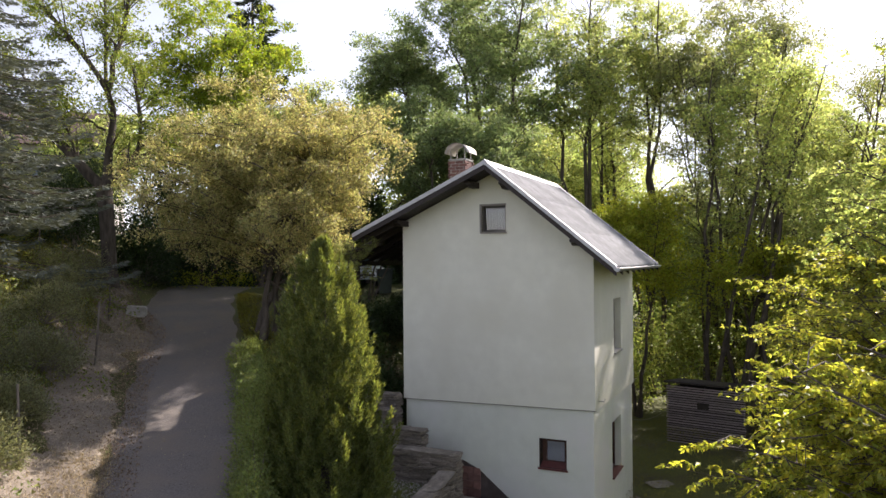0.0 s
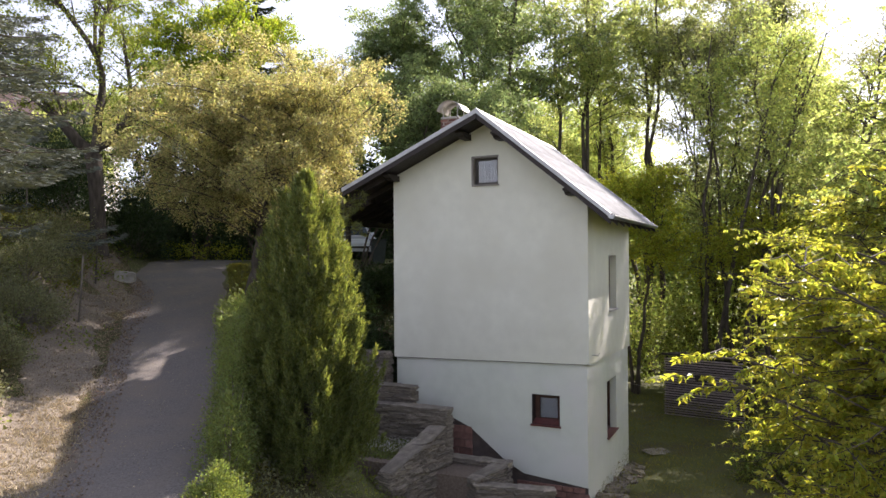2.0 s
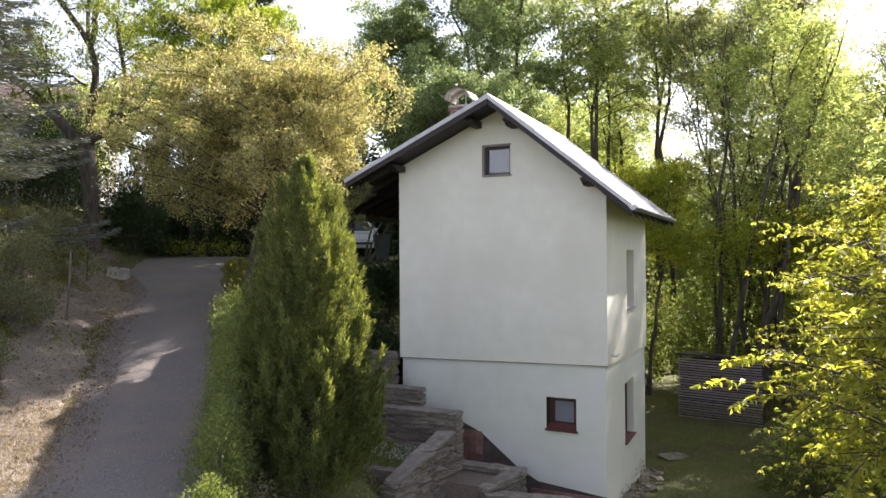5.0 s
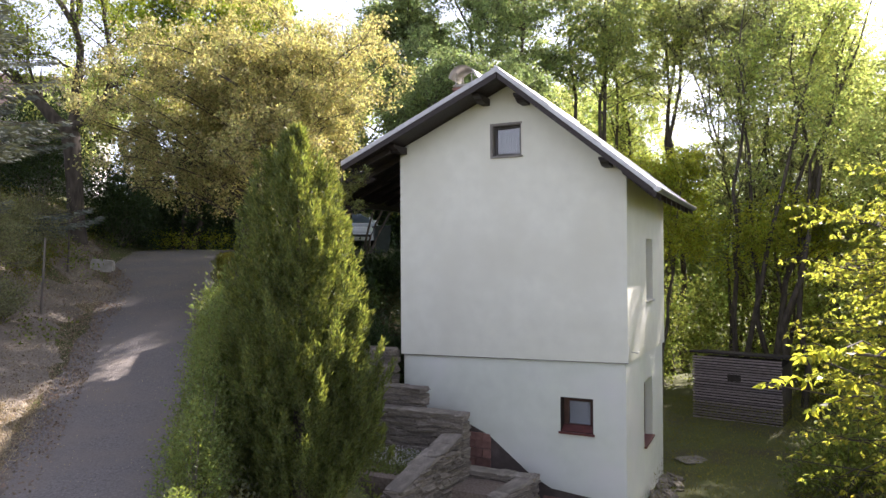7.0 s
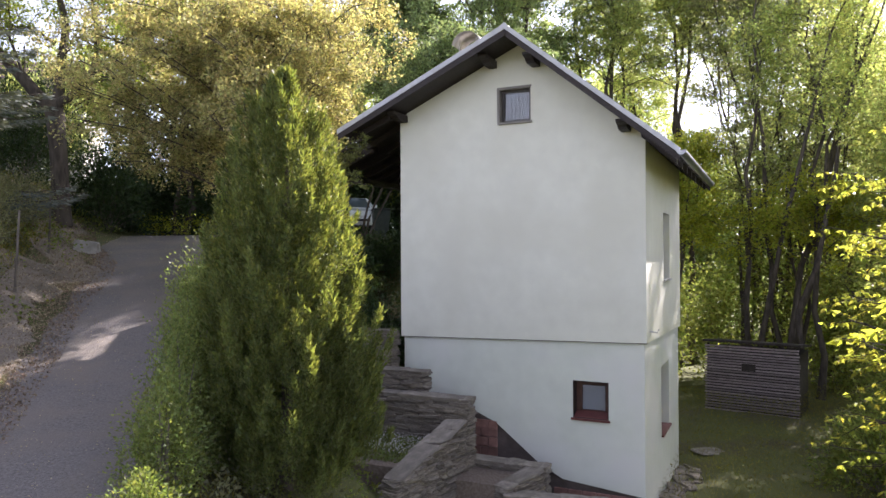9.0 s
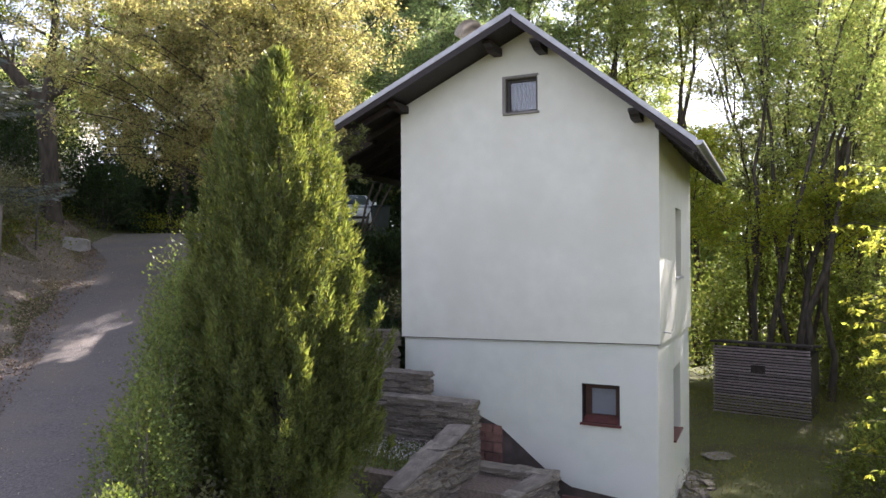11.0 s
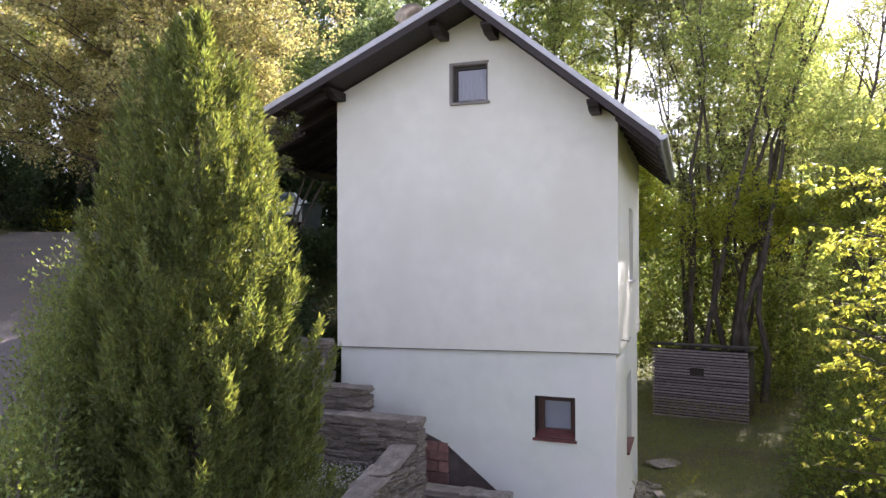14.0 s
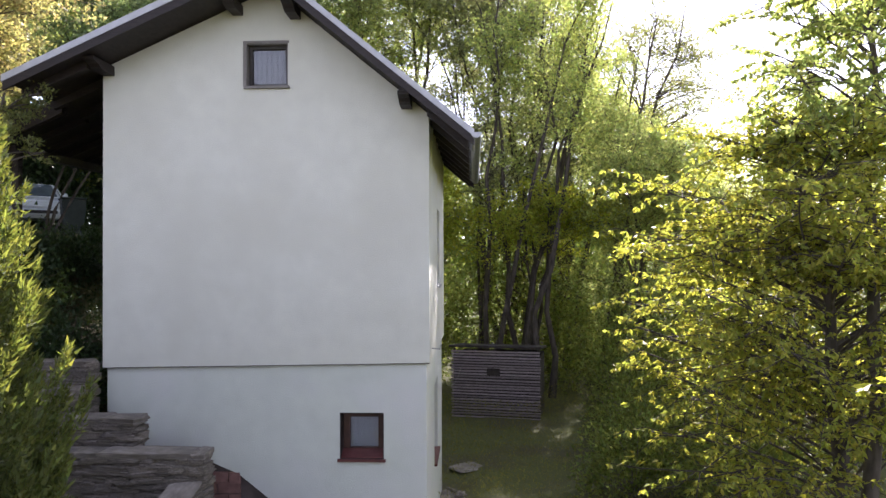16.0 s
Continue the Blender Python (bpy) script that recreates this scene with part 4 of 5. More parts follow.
def spruce(name, label, x, y, height, radius, seed, leaf_m, whorls=26, per=9, needles=34, leaf=0.16, low=0.06):
    """Conifer with whorls of drooping boughs, each a flat spray of short needles."""
    rng = np.random.default_rng(seed)
    z0 = gh(x, y) - 0.1
    t = thing(name, pose(x, y, z0), label, "conifer")
    V, Q, P, Dv = [], [], [], []
    tube(V, Q, [(0, 0, 0), (0.05, 0, height * 0.5), (0, 0, height)], [0.22, 0.13, 0.01], 8)
    for w in range(whorls):
        h = low + (0.98 - low) * w / whorls
        for b in range(per):
            a = rng.uniform(0, 2 * np.pi)
            ln = radius * (1 - h) ** 0.8 * rng.uniform(0.75, 1.15) + 0.12
            z = h * height + rng.normal() * 0.12
            q = np.linspace(0, 1, 6)
            rad = ln * q
            zz = z - 0.38 * ln * q + 0.26 * ln * q ** 3
            path = np.stack([rad * np.cos(a), rad * np.sin(a), zz], -1)
            tube(V, Q, path, np.linspace(0.03, 0.006, 6), 4)
            n = int(needles * (0.35 + ln / radius * 1.6))
            g = rng.uniform(0.15, 1.0, n)
            base = np.stack([np.interp(g, q, path[:, m]) for m in range(3)], -1)
            tang = np.array([np.cos(a), np.sin(a), -0.1])
            sd = np.array([-np.sin(a), np.cos(a), 0])
            s = rng.uniform(-1, 1, n)
            wd = 0.30 * ln * (1 - g) + 0.10
            P.append(base + sd * (s * wd)[:, None] + np.array([0, 0, -1]) * (np.abs(s) * wd * 0.35 + rng.uniform(0, 0.12, n))[:, None])
            Dv.append(tang + sd * (s * 0.9)[:, None] + ball(rng, n) * 0.35)
    part("trunk", quad_mesh("trunk", np.concatenate(V), np.concatenate(Q)), BARK, t)
    part("crown", tri_mesh("crown", leaf_tris(np.concatenate(P), np.concatenate(Dv), leaf, 0.16, rng)), leaf_m, t)
    return t


thuja("thuja", "tall dense green arborvitae cone at the drive's edge", -2.12, 12.2, 5.2, 1.08, 1350, 60, 11, 0.046)
crown_tree("blossom_tree", "broad round tree with dense tan-yellow young leaves", (-4.9, 20.8), (-5.0, 19.9, 8.5, 3.9, 3.5, 3.35), 0.24, 125, 6, 6, 44, 0.062, L_BLOSSOM, BARK, 3, stems=6, fan=0.7, fork=0.08, skin=0.78, low=-0.56, sub_len=0.21, clump=0.22, droop=0.05, flat=0.8, lumps=0.12)
grow("cherry_tree", "young cherry tree with bright yellow-green hanging leaves", (6.9, 7.8), (6.65, 7.75, 3.7, 3.5, 1.4, 4.3), 0.14, 145, 13, 56, 0.09, L_CHERRY, BARK, 4, width=0.19, spread=0.28, droop=0.3, fork=0.1, shell=0.45, up=0.05, flat=0.15, twig_len=0.28, low=0.45, tuft=7)
grow("cherry_tree", "leafy yellow-green cherry tree beside the lawn", (10.0, 14.1), (9.45, 14.5, 3.9, 3.6, 3.1, 3.8), 0.14, 140, 13, 31, 0.11, L_CHERRY2, BARK, 5, width=0.2, spread=0.3, droop=0.3, fork=0.08, shell=0.42, up=0.08, flat=0.25, twig_len=0.3, tuft=6)
grow("plum_tree", "slender sparse tree standing over the cherries", (9.6, 13.3), (10.0, 13.4, 7.9, 2.5, 2.2, 3.1), 0.12, 46, 10, 42, 0.10, L_BRIGHT, BARK, 6, width=0.27, spread=0.4, droop=0.3, fork=0.4, shell=0.4, tuft=6)
spruce("blue_spruce", "blue-grey spruce with layered drooping boughs", -13.9, 19.8, 13.5, 4.3, 6, L_SPRUCE, whorls=20, per=13, needles=240, leaf=0.16, low=0.0)
spruce("spruce", "tall dark spruce standing behind the trees", -11.3, 41.0, 20.5, 3.8, 7, L_DSPRUCE, needles=90, leaf=0.3)
def forked_tree():
    """Old garden tree: a short thick trunk, one heavy limb leaning out, an upright limb that parts again, a crooked low one."""
    rng = np.random.default_rng(8)
    bx, by = -12.3, 25.4
    bz = gh(bx, by) - 0.1
    o = np.array([bx, by, bz])
    t = thing("forked_tree", pose(bx, by, bz), "dark-trunked forked tree with sparse light green leaves", "tree")
    V, Q = [], []
    foot = np.array([-12.5, 25.4, 9.4])
    tube(V, Q, bezier(o, (o + foot) / 2 + [0.1, 0, 0], foot, 6) - o, [0.36, 0.28, 0.26, 0.26, 0.27, 0.30], 9)
    up1 = np.array([-12.3, 25.3, 12.9])
    main = [  # from, bend, to, root radius, side branches
        (foot, (-13.6, 25.2, 10.8), (-15.6, 25.0, 12.3), 0.22, 3), ((-15.6, 25.0, 12.3), (-16.6, 24.8, 13.2), (-17.2, 24.6, 15.2), 0.12, 7),
        ((-14.9, 25.05, 11.9), (-14.9, 24.9, 12.6), (-15.1, 24.7, 13.9), 0.08, 5), (foot, (-12.1, 25.4, 11.0), up1, 0.18, 2),
        (up1, (-13.2, 25.1, 14.6), (-14.8, 25.0, 16.2), 0.11, 10), (up1, (-12.0, 25.3, 14.5), (-11.3, 25.2, 16.9), 0.11, 10), (up1, (-12.8, 26.0, 14.6), (-12.9, 26.4, 17.2), 0.08, 8),
        (foot, (-11.7, 25.3, 9.9), (-11.1, 25.2, 10.9), 0.16, 3), ((-11.1, 25.2, 10.9), (-11.0, 25.2, 12.0), (-11.2, 25.0, 13.6), 0.09, 7), ((-11.4, 25.25, 10.4), (-10.4, 25.0, 10.6), (-9.8, 24.8, 11.6), 0.06, 6),
        ((-13.4, 25.2, 10.5), (-13.6, 24.6, 11.6), (-13.2, 24.2, 12.6), 0.05, 7), ((-12.4, 25.3, 11.5), (-13.0, 24.8, 12.0), (-13.8, 24.5, 11.7), 0.05, 6),
    ]
    bones = []
    for a, m, b, r0, k in main:
        p = bezier(np.array(a), np.array(m), np.array(b), 7)
        p[1:-1] += rng.normal(size=(5, 3)) * 0.04
        tube(V, Q, p - o, np.linspace(r0, max(0.02, r0 * 0.55), 7), 7)
        bones.append((p, r0 * 0.9, 2 * k))
    return dress(t, o, bones, BARK, L_LIME2, rng, 6, 1.7, 5, 40, 0.34, 0.085, V=V, Q=Q)


forked_tree()
crown_tree("lime_tree", "fresh green deciduous tree behind the blossom tree", (-10.4, 31.0), (-10.3, 31.0, 13.8, 3.9, 3.2, 4.6), 0.25, 44, 6, 4, 36, 0.12, L_LIME, BARK, 9, stems=3, fan=0.7, skin=0.6, clump=0.34, lumps=0.24)
crown_tree("drive_tree", "slim leaning tree between drive and parked car", (-5.4, 26.8), (-5.6, 26.6, 10.6, 2.8, 2.6, 2.8), 0.16, 26, 5, 4, 46, 0.10, L_WOOD, BARK, 12, stems=3, clump=0.36, group="drive trees")
crown_tree("drive_tree", "slim dense tree standing close behind the cottage", (-0.4, 26.9), (0.9, 26.3, 10.0, 3.1, 2.6, 2.6), 0.15, 30, 5, 4, 60, 0.10, L_DARK, BARK, 13, stems=3, clump=0.36, group="drive trees")
crown_tree("drive_tree", "slim dense tree standing close behind the cottage", (-0.2, 29.9), (-0.6, 29.4, 11.0, 2.5, 2.2, 2.5), 0.15, 26, 5, 4, 50, 0.10, L_DARK, BARK, 15, stems=2, clump=0.36, group="drive trees")
crown_tree("drive_tree", "slim leaning tree at the head of the drive", (-8.2, 30.6), (-8.0, 30.8, 11.0, 3.0, 2.6, 3.2), 0.16, 28, 5, 4, 48, 0.11, L_WOOD, BARK, 14, stems=2, clump=0.38, group="drive trees")
crown_tree("sapling", "small grey-leaved sapling reaching up to the eave", (-2.95, 18.0), (-2.35, 18.0, 6.72, 0.66, 0.5, 0.6), 0.04, 18, 3, 3, 26, 0.045, L_SPARSE, BARK, 17, stems=2, fan=0.4, fork=0.5, sub_len=0.5, clump=0.10, lumps=0.25)
grow("sapling", "thin leaning bare-stemmed sapling before the parked car", (-2.7, 25.2), (-1.5, 25.0, 7.4, 1.5, 1.0, 1.6), 0.055, 12, 5, 12, 0.09, L_SPARSE, BARK, 16, tuft=6, fork=0.3, stems=3, spread=0.4)

# wood behind the house
TALL = "tall woodland tree in spring leaf behind the house"
wood = [  # x, y, crown z, rx, rz, stems, limbs, leaves, leaf material, bark, seed, label
    (2.6, 36.0, 16.2, 4.7, 6.2, 3, 62, 40, L_DARK, BARK, 21, "dense dark green oak-like tree towering over the roof"),
    (-2.0, 37.0, 14.8, 3.4, 4.6, 1, 34, 34, L_DARK, BARK, 20, "dense dark green tree standing behind the cottage"),
    (-5.0, 44.5, 15.2, 2.6, 3.0, 1, 18, 36, L_BRIGHT, BARK, 32, TALL),
    (7.8, 35.5, 15.6, 3.7, 6.4, 3, 50, 22, L_WOOD, BARK, 22, "airy woodland tree with curved dark stems"),
    (11.2, 36.5, 15.6, 3.1, 6.0, 3, 42, 19, L_WOOD, BARK, 47, TALL),
    (6.4, 40.0, 10.5, 3.4, 4.2, 2, 24, 26, L_WOOD, BARK, 50, TALL), (9.6, 38.6, 12.4, 2.8, 4.2, 2, 26, 14, L_BRIGHT, BARK, 51, TALL),
    (11.0, 41.5, 10.2, 3.8, 4.8, 2, 24, 18, L_BRIGHT, BARK, 23, TALL),
    (18.4, 34.8, 11.2, 2.9, 5.0, 3, 34, 26, L_BRIGHT, BARK, 26, "bright yellow-green tree at the wood's edge"),
    (20.0, 41.0, 9.5, 4.2, 4.8, 4, 22, 20, L_WOOD, BARKGREY, 25, TALL),
    (24.0, 38.0, 10.0, 4.0, 5.6, 3, 22, 26, L_BRIGHT, BARK, 27, TALL),
    (10.5, 47.0, 8.5, 6.0, 5.0, 2, 24, 24, L_BRIGHT, BARK, 40, TALL), (4.6, 45.0, 9.0, 5.0, 5.0, 1, 22, 24, L_BRIGHT, BARK, 31, TALL),
    (18.0, 49.0, 8.0, 5.5, 5.0, 2, 22, 24, L_BRIGHT, BARK, 41, TALL), (30.0, 46.0, 10.0, 5.0, 6.0, 2, 20, 20, L_WOOD, BARK, 38, TALL),
    (21.0, 30.0, 6.6, 3.0, 4.6, 2, 24, 28, L_WOOD, BARK, 30, TALL), (24.0, 26.5, 6.0, 3.0, 4.6, 2, 22, 22, L_WOOD, BARK, 33, TALL),
    (20.5, 22.0, 5.0, 2.8, 4.4, 2, 24, 26, L_WOOD, BARK, 34, TALL), (31.0, 33.0, 7.5, 4.0, 5.5, 2, 20, 20, L_BRIGHT, BARK, 35, TALL),
    (27.5, 20.0, 5.0, 3.2, 4.6, 2, 20, 20, L_WOOD, BARK, 36, TALL), (18.0, 15.5, 4.5, 2.8, 4.2, 2, 24, 26, L_WOOD, BARK, 37, TALL),
    (-16.5, 33.0, 10.5, 3.6, 3.4, 1, 26, 32, L_WOOD, BARK, 44, TALL), (-20.5, 30.0, 9.5, 3.4, 2.8, 1, 26, 32, L_WOOD, BARK, 45, TALL),
]
for x_, y_, cz, rx, rz, st, limbs_, lv_n, lm, bk, sd, lab in wood:
    far_ = y_ > 42
    crown_tree("woodland_tree", lab, (x_, y_), (x_, y_, cz, rx, rx, rz), (0.24, 0.26, 0.28)[min(st, 3) - 1], limbs_, 6, 4, lv_n, 0.17 if far_ else 0.125, lm, bk, sd, stems=st, fan=0.75, fork=0.18, skin=0.6, clump=0.55 if far_ else 0.38, sub_len=0.36, lumps=0.15, crest=0.0 if far_ else 0.2, group="woodland trees")
crown_tree("woodland_tree", "domed many-stemmed tree with fine grey-green leaves", (14.2, 33.6), (14.3, 33.6, 13.2, 4.1, 4.1, 6.4), 0.27, 92, 6, 4, 22, 0.118, L_GREY, BARK, 24, stems=11, fan=0.85, fork=0.2, skin=0.72, clump=0.36, sub_len=0.28, lumps=0.05, crest=0.35, group="woodland trees")
crown_tree("woodland_tree", "thin-leaved bare-limbed tree at the wood's edge", (17.4, 30.6), (20.5, 29.3, 12.3, 4.4, 2.8, 3.6), 0.22, 40, 8, 4, 7, 0.10, L_SPARSE, BARK, 39, stems=3, fan=0.6, fork=0.3, clump=0.4, limb_r=0.5, group="woodland trees")
crown_tree("woodland_tree", "tall woodland tree leaning out over the shed", (12.5, 29.4), (13.0, 27.8, 11.0, 3.0, 2.8, 5.0), 0.32, 32, 6, 4, 19, 0.11, L_BRIGHT, BARK, 43, stems=8, fan=0.75, limb_r=0.25, fork=0.2, group="woodland trees")
# added in the sun's path so that its shadow falls over the lawn
crown_tree("woodland_tree", "leafy low tree added at the lawn's far edge for shade", (16.4, 26.6), (16.4, 26.4, 6.4, 3.4, 3.2, 3.4), 0.18, 34, 6, 4, 36, 0.11, L_WOOD, BARK, 48, stems=4, fork=0.15, group="woodland trees")
# added tree, mostly hidden: keeps sun off the lower half of the lawn cherry
crown_tree("woodland_tree", "leafy low tree added to shade the lawn cherries", (15.2, 20.6), (15.2, 20.6, 4.9, 2.7, 2.6, 2.8), 0.16, 32, 6, 4, 36, 0.10, L_WOOD, BARK, 49, stems=4, fork=0.15, group="woodland trees")
crown_tree("woodland_tree", "bright low sunlit tree between cottage and wood", (8.6, 31.4), (8.8, 31.2, 7.0, 2.6, 2.2, 2.9), 0.14, 30, 6, 4, 38, 0.10, L_SUNNY, BARK, 46, stems=4, fork=0.15, clump=0.4, group="woodland trees")
crown_tree("woodland_tree", "spreading low tree with level leafy boughs behind the shed", (13.6, 29.8), (13.0, 29.0, 5.6, 3.6, 2.0, 2.3), 0.17, 32, 6, 4, 21, 0.105, L_SUNNY, BARK, 52, stems=3, fork=0.3, clump=0.34, sub_len=0.34, lumps=0.22, low=-0.3, group="woodland trees")
for k, (x_, y_) in enumerate(((12.7, 33.0), (14.3, 32.4), (15.2, 34.2), (16.1, 32.8), (17.4, 33.6), (11.6, 31.6), (18.6, 31.0), (20.4, 30.4))):
    crown_tree("young_tree", "slim dark-stemmed young tree behind the shed", (x_, y_), (x_ + 0.3, y_, 8.2, 2.0, 2.0, 4.2), 0.11, 16, 6, 3, 12, 0.11, L_GREY if k % 2 else L_WOOD, BARK, 300 + k, stems=2, fan=0.5, fork=0.3, skin=0.5, clump=0.4, group="young trees")


def bush(label, x, y, rx, ry, rz, n, leaf, leaf_m, seed, z=None, name="shrub", width=0.35, group="", lift=0.15):
    """A shrub: many thin stems from the foot, twigs and small leaves, uneven outline."""
    rng = np.random.default_rng(seed)
    z0 = (gh(x, y) if z is None else z) - 0.05
    t = thing(name, pose(x, y, z0), label, "shrub", group)
    V, Q, P = [], [], []
    for s in range(26):
        d = ball(rng, 1)[0]
        d[2] = abs(d[2]) * 0.9 + 0.1
        e = d * [rx, ry, rz] * rng.uniform(0.7, 1.0)
        tube(V, Q, [np.array([d[0] * 0.1, d[1] * 0.1, 0]), e * [0.45, 0.45, 0.6], e], [0.018, 0.012, 0.004], 4)
    part("trunk", quad_mesh("trunk", np.concatenate(V), np.concatenate(Q)), BARKGREY, t)
    clumps = 70
    d = ball(rng, clumps)
    d[:, 2] = np.abs(d[:, 2]) * 1.1 - 0.1
    f = rng.uniform(0.45, 1.05, clumps)[:, None]
    cc = d * f * [rx, ry, rz] + [0, 0, lift * rz]
    idx = rng.integers(0, clumps, n)
    P = cc[idx] + rng.normal(size=(n, 3)) * np.array([rx, ry, rz]) * 0.14
    P[:, 2] = np.maximum(P[:, 2], 0.02)
    D_ = d[idx] + ball(rng, n) * 0.9 + [0, 0, 0.2]
    part("crown", tri_mesh("crown", leaf_tris(P, D_, leaf, width * 0.9, rng)), leaf_m, t)
    return t


# light green shrubs between drive and thuja
for k, (x_, y_, r_, h_) in enumerate(((-3.3, 12.3, 0.5, 1.8), (-3.12, 11.4, 0.45, 1.5), (-2.95, 10.5, 0.42, 1.2), (-2.85, 9.6, 0.4, 0.6), (-3.65, 13.5, 0.5, 1.6), (-4.05, 14.9, 0.5, 1.2), (-4.6, 16.4, 0.5, 0.9), (-5.1, 17.9, 0.5, 0.8))):
    bush("light green small-leaved shrub at the drive's edge", x_, y_, r_, r_ * 1.1, h_, 8500, 0.036, L_SHRUB, 50 + k, group="drive edge shrubs")
# shaded bank on the uphill side
for k, (x_, y_, r_, h_) in enumerate(((-8.6, 13.6, 0.8, 0.7), (-9.4, 16.0, 1.0, 0.9), (-10.6, 18.2, 1.2, 0.9), (-11.6, 20.4, 1.3, 0.9), (-7.9, 11.6, 0.8, 1.0), (-12.6, 23.0, 1.4, 1.0), (-10.8, 15.0, 1.4, 1.3), (-9.2, 12.2, 1.0, 1.1))):
    bush("dull green shrub on the shaded bank", x_, y_, r_, r_, h_, 9000, 0.05, L_BANK, 70 + k, group="bank shrubs")
# dark hedge at the head of the drive
for k in range(13):
    x_, y_ = -13.0 + k * 1.35, 31.8 + max(0, k - 6) * 0.55 + 0.5 * math.sin(k * 1.7)
    bush("dark overgrown hedge at the head of the drive", x_, y_, 1.35, 1.2, (4.0 if k < 8 else 3.0) + 0.5 * math.sin(k * 2.3), 9500, 0.17, L_IVY, 90 + k, name="hedge_bush", group="hedge")
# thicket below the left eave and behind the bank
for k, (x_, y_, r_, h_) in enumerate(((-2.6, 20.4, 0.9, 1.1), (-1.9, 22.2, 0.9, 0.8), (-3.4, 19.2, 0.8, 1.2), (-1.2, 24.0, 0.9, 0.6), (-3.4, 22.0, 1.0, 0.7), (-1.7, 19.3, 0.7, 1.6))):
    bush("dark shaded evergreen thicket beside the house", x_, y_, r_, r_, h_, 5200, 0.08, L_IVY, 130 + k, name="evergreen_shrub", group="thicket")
for k, (x_, y_, r_, h_) in enumerate(((-14.5, 27.0, 1.8, 3.2), (-17.0, 25.0, 1.8, 3.0), (-12.4, 28.6, 1.6, 2.6), (-15.8, 30.0, 2.0, 3.2), (-19.5, 28.0, 2.2, 3.6))):
    bush("dark green shrub at the top of the bank", x_, y_, r_, r_, h_, 10000, 0.10, L_IVY, 140 + k, group="bank shrubs")
# lawn edge shrubs
for k, (x_, y_, r_, h_) in enumerate(((8.9, 18.0, 1.1, 1.5), (10.6, 19.6, 1.3, 1.9), (12.0, 21.8, 1.4, 2.3), (13.2, 24.2, 1.4, 2.6), (10.4, 16.4, 1.3, 1.7), (12.6, 17.8, 1.6, 2.4), (7.2, 12.0, 1.0, 1.3))):
    bush("rank green shrub at the lawn's edge", x_, y_, r_, r_, h_, 4000, 0.095, L_UNDER, 110 + k, group="lawn edge shrubs")


def foliage(name, label, spots, n, leaf, leaf_m, seed, category="undergrowth"):
    """Undergrowth nobody could count: leaf clumps over many spots (x, y, rx, ry, h)."""
    rng = np.random.default_rng(seed)
    P, D_ = [], []
    for x_, y_, rx, ry, h_ in spots:
        k = max(8, int(n * rx * ry * h_ ** 0.5))
        cc = np.stack([rng.uniform(-1, 1, 60) * rx, rng.uniform(-1, 1, 60) * ry, rng.uniform(0.05, 1, 60) ** 0.8 * h_], -1)
        p = cc[rng.integers(0, 60, k)] + rng.normal(size=(k, 3)) * np.array([rx, ry, h_]) * 0.12
        p[:, 0] += x_
        p[:, 1] += y_
        p[:, 2] = np.maximum(p[:, 2], 0.05) + gz(p[:, 0], p[:, 1])
        P.append(p)
        D_.append(ball(rng, k) + [0, 0, 0.2])
    verts = leaf_tris(np.concatenate(P), np.concatenate(D_), leaf, 0.4, rng)
    return tagged(part(name, tri_mesh(name, verts), leaf_m), label, category, kind="stuff")


rs = np.random.default_rng(77)
spots = [(x_, 33.0 + rs.uniform(-2.5, 5) + abs(x_ - 8) * 0.05, 1.6, 1.5, rs.uniform(3, 7.5)) for x_ in np.arange(-2, 27, 1.25)]
foliage("undergrowth", "leafy woodland undergrowth between the trunks", spots, 700, 0.13, L_UNDER, 1)
spots = [(x_, 46.0 + rs.uniform(-2, 6), 2.4, 2.0, rs.uniform(7.5, 11)) for x_ in np.arange(-2, 40, 1.1)]
foliage("far_wood", "sunlit far woodland foliage behind the trees", spots, 190, 0.26, L_FAR, 2, "woodland")
spots = [(x_, 26 - x_ * 0.1 + rs.uniform(-8, 5), 1.6, 1.6, rs.uniform(1.5, 4.5)) for x_ in np.arange(15, 36, 0.9)]
foliage("undergrowth", "leafy scrub beyond the lawn", spots, 520, 0.12, L_UNDER, 3)


def blades(name, label, n, place, leaf, leaf_m, seed, lean=0.5, width=0.08, clump=1.0):
    """Grass or straw over the ground; place(rng, n) gives x and y."""
    rng = np.random.default_rng(seed)
    x_, y_ = place(rng, n)
    on_drive = np.interp(y_, ROAD_Y, ROAD_Z) * (x_ > np.interp(y_, LEFT_Y, LEFT_X) - 1.0) * (x_ < np.interp(y_, ROAD_Y, ROAD_X) + 1.3)
    P = np.stack([x_, y_, np.maximum(gz(x_, y_), on_drive) + 0.02], -1)
    D_ = ball(rng, n) * lean + [0, 0, 1 - lean]
    return tagged(part(name, tri_mesh(name, leaf_tris(P, D_, leaf, width, rng)), leaf_m), label, "grass", kind="stuff")


def lawn_place(rng, n):
    return rng.uniform(3.6, 14, n), rng.uniform(10, 28, n)


def verge_place(rng, n):
    y_ = rng.uniform(6, 27, n)
    y_ = np.where(rng.uniform(size=n) < 0.6, rng.uniform(7, 13.5, n), y_)
    return np.interp(y_, LEFT_Y, LEFT_X) + 0.12 - rng.normal(size=n) * 0.12 - np.abs(rng.normal(size=n)) * 0.75, y_


def litter_place(rng, n):
    y_ = rng.uniform(7, 27, n)
    return np.interp(y_, LEFT_Y, LEFT_X) + 0.75 - np.abs(rng.normal(size=n)) * 1.6, y_


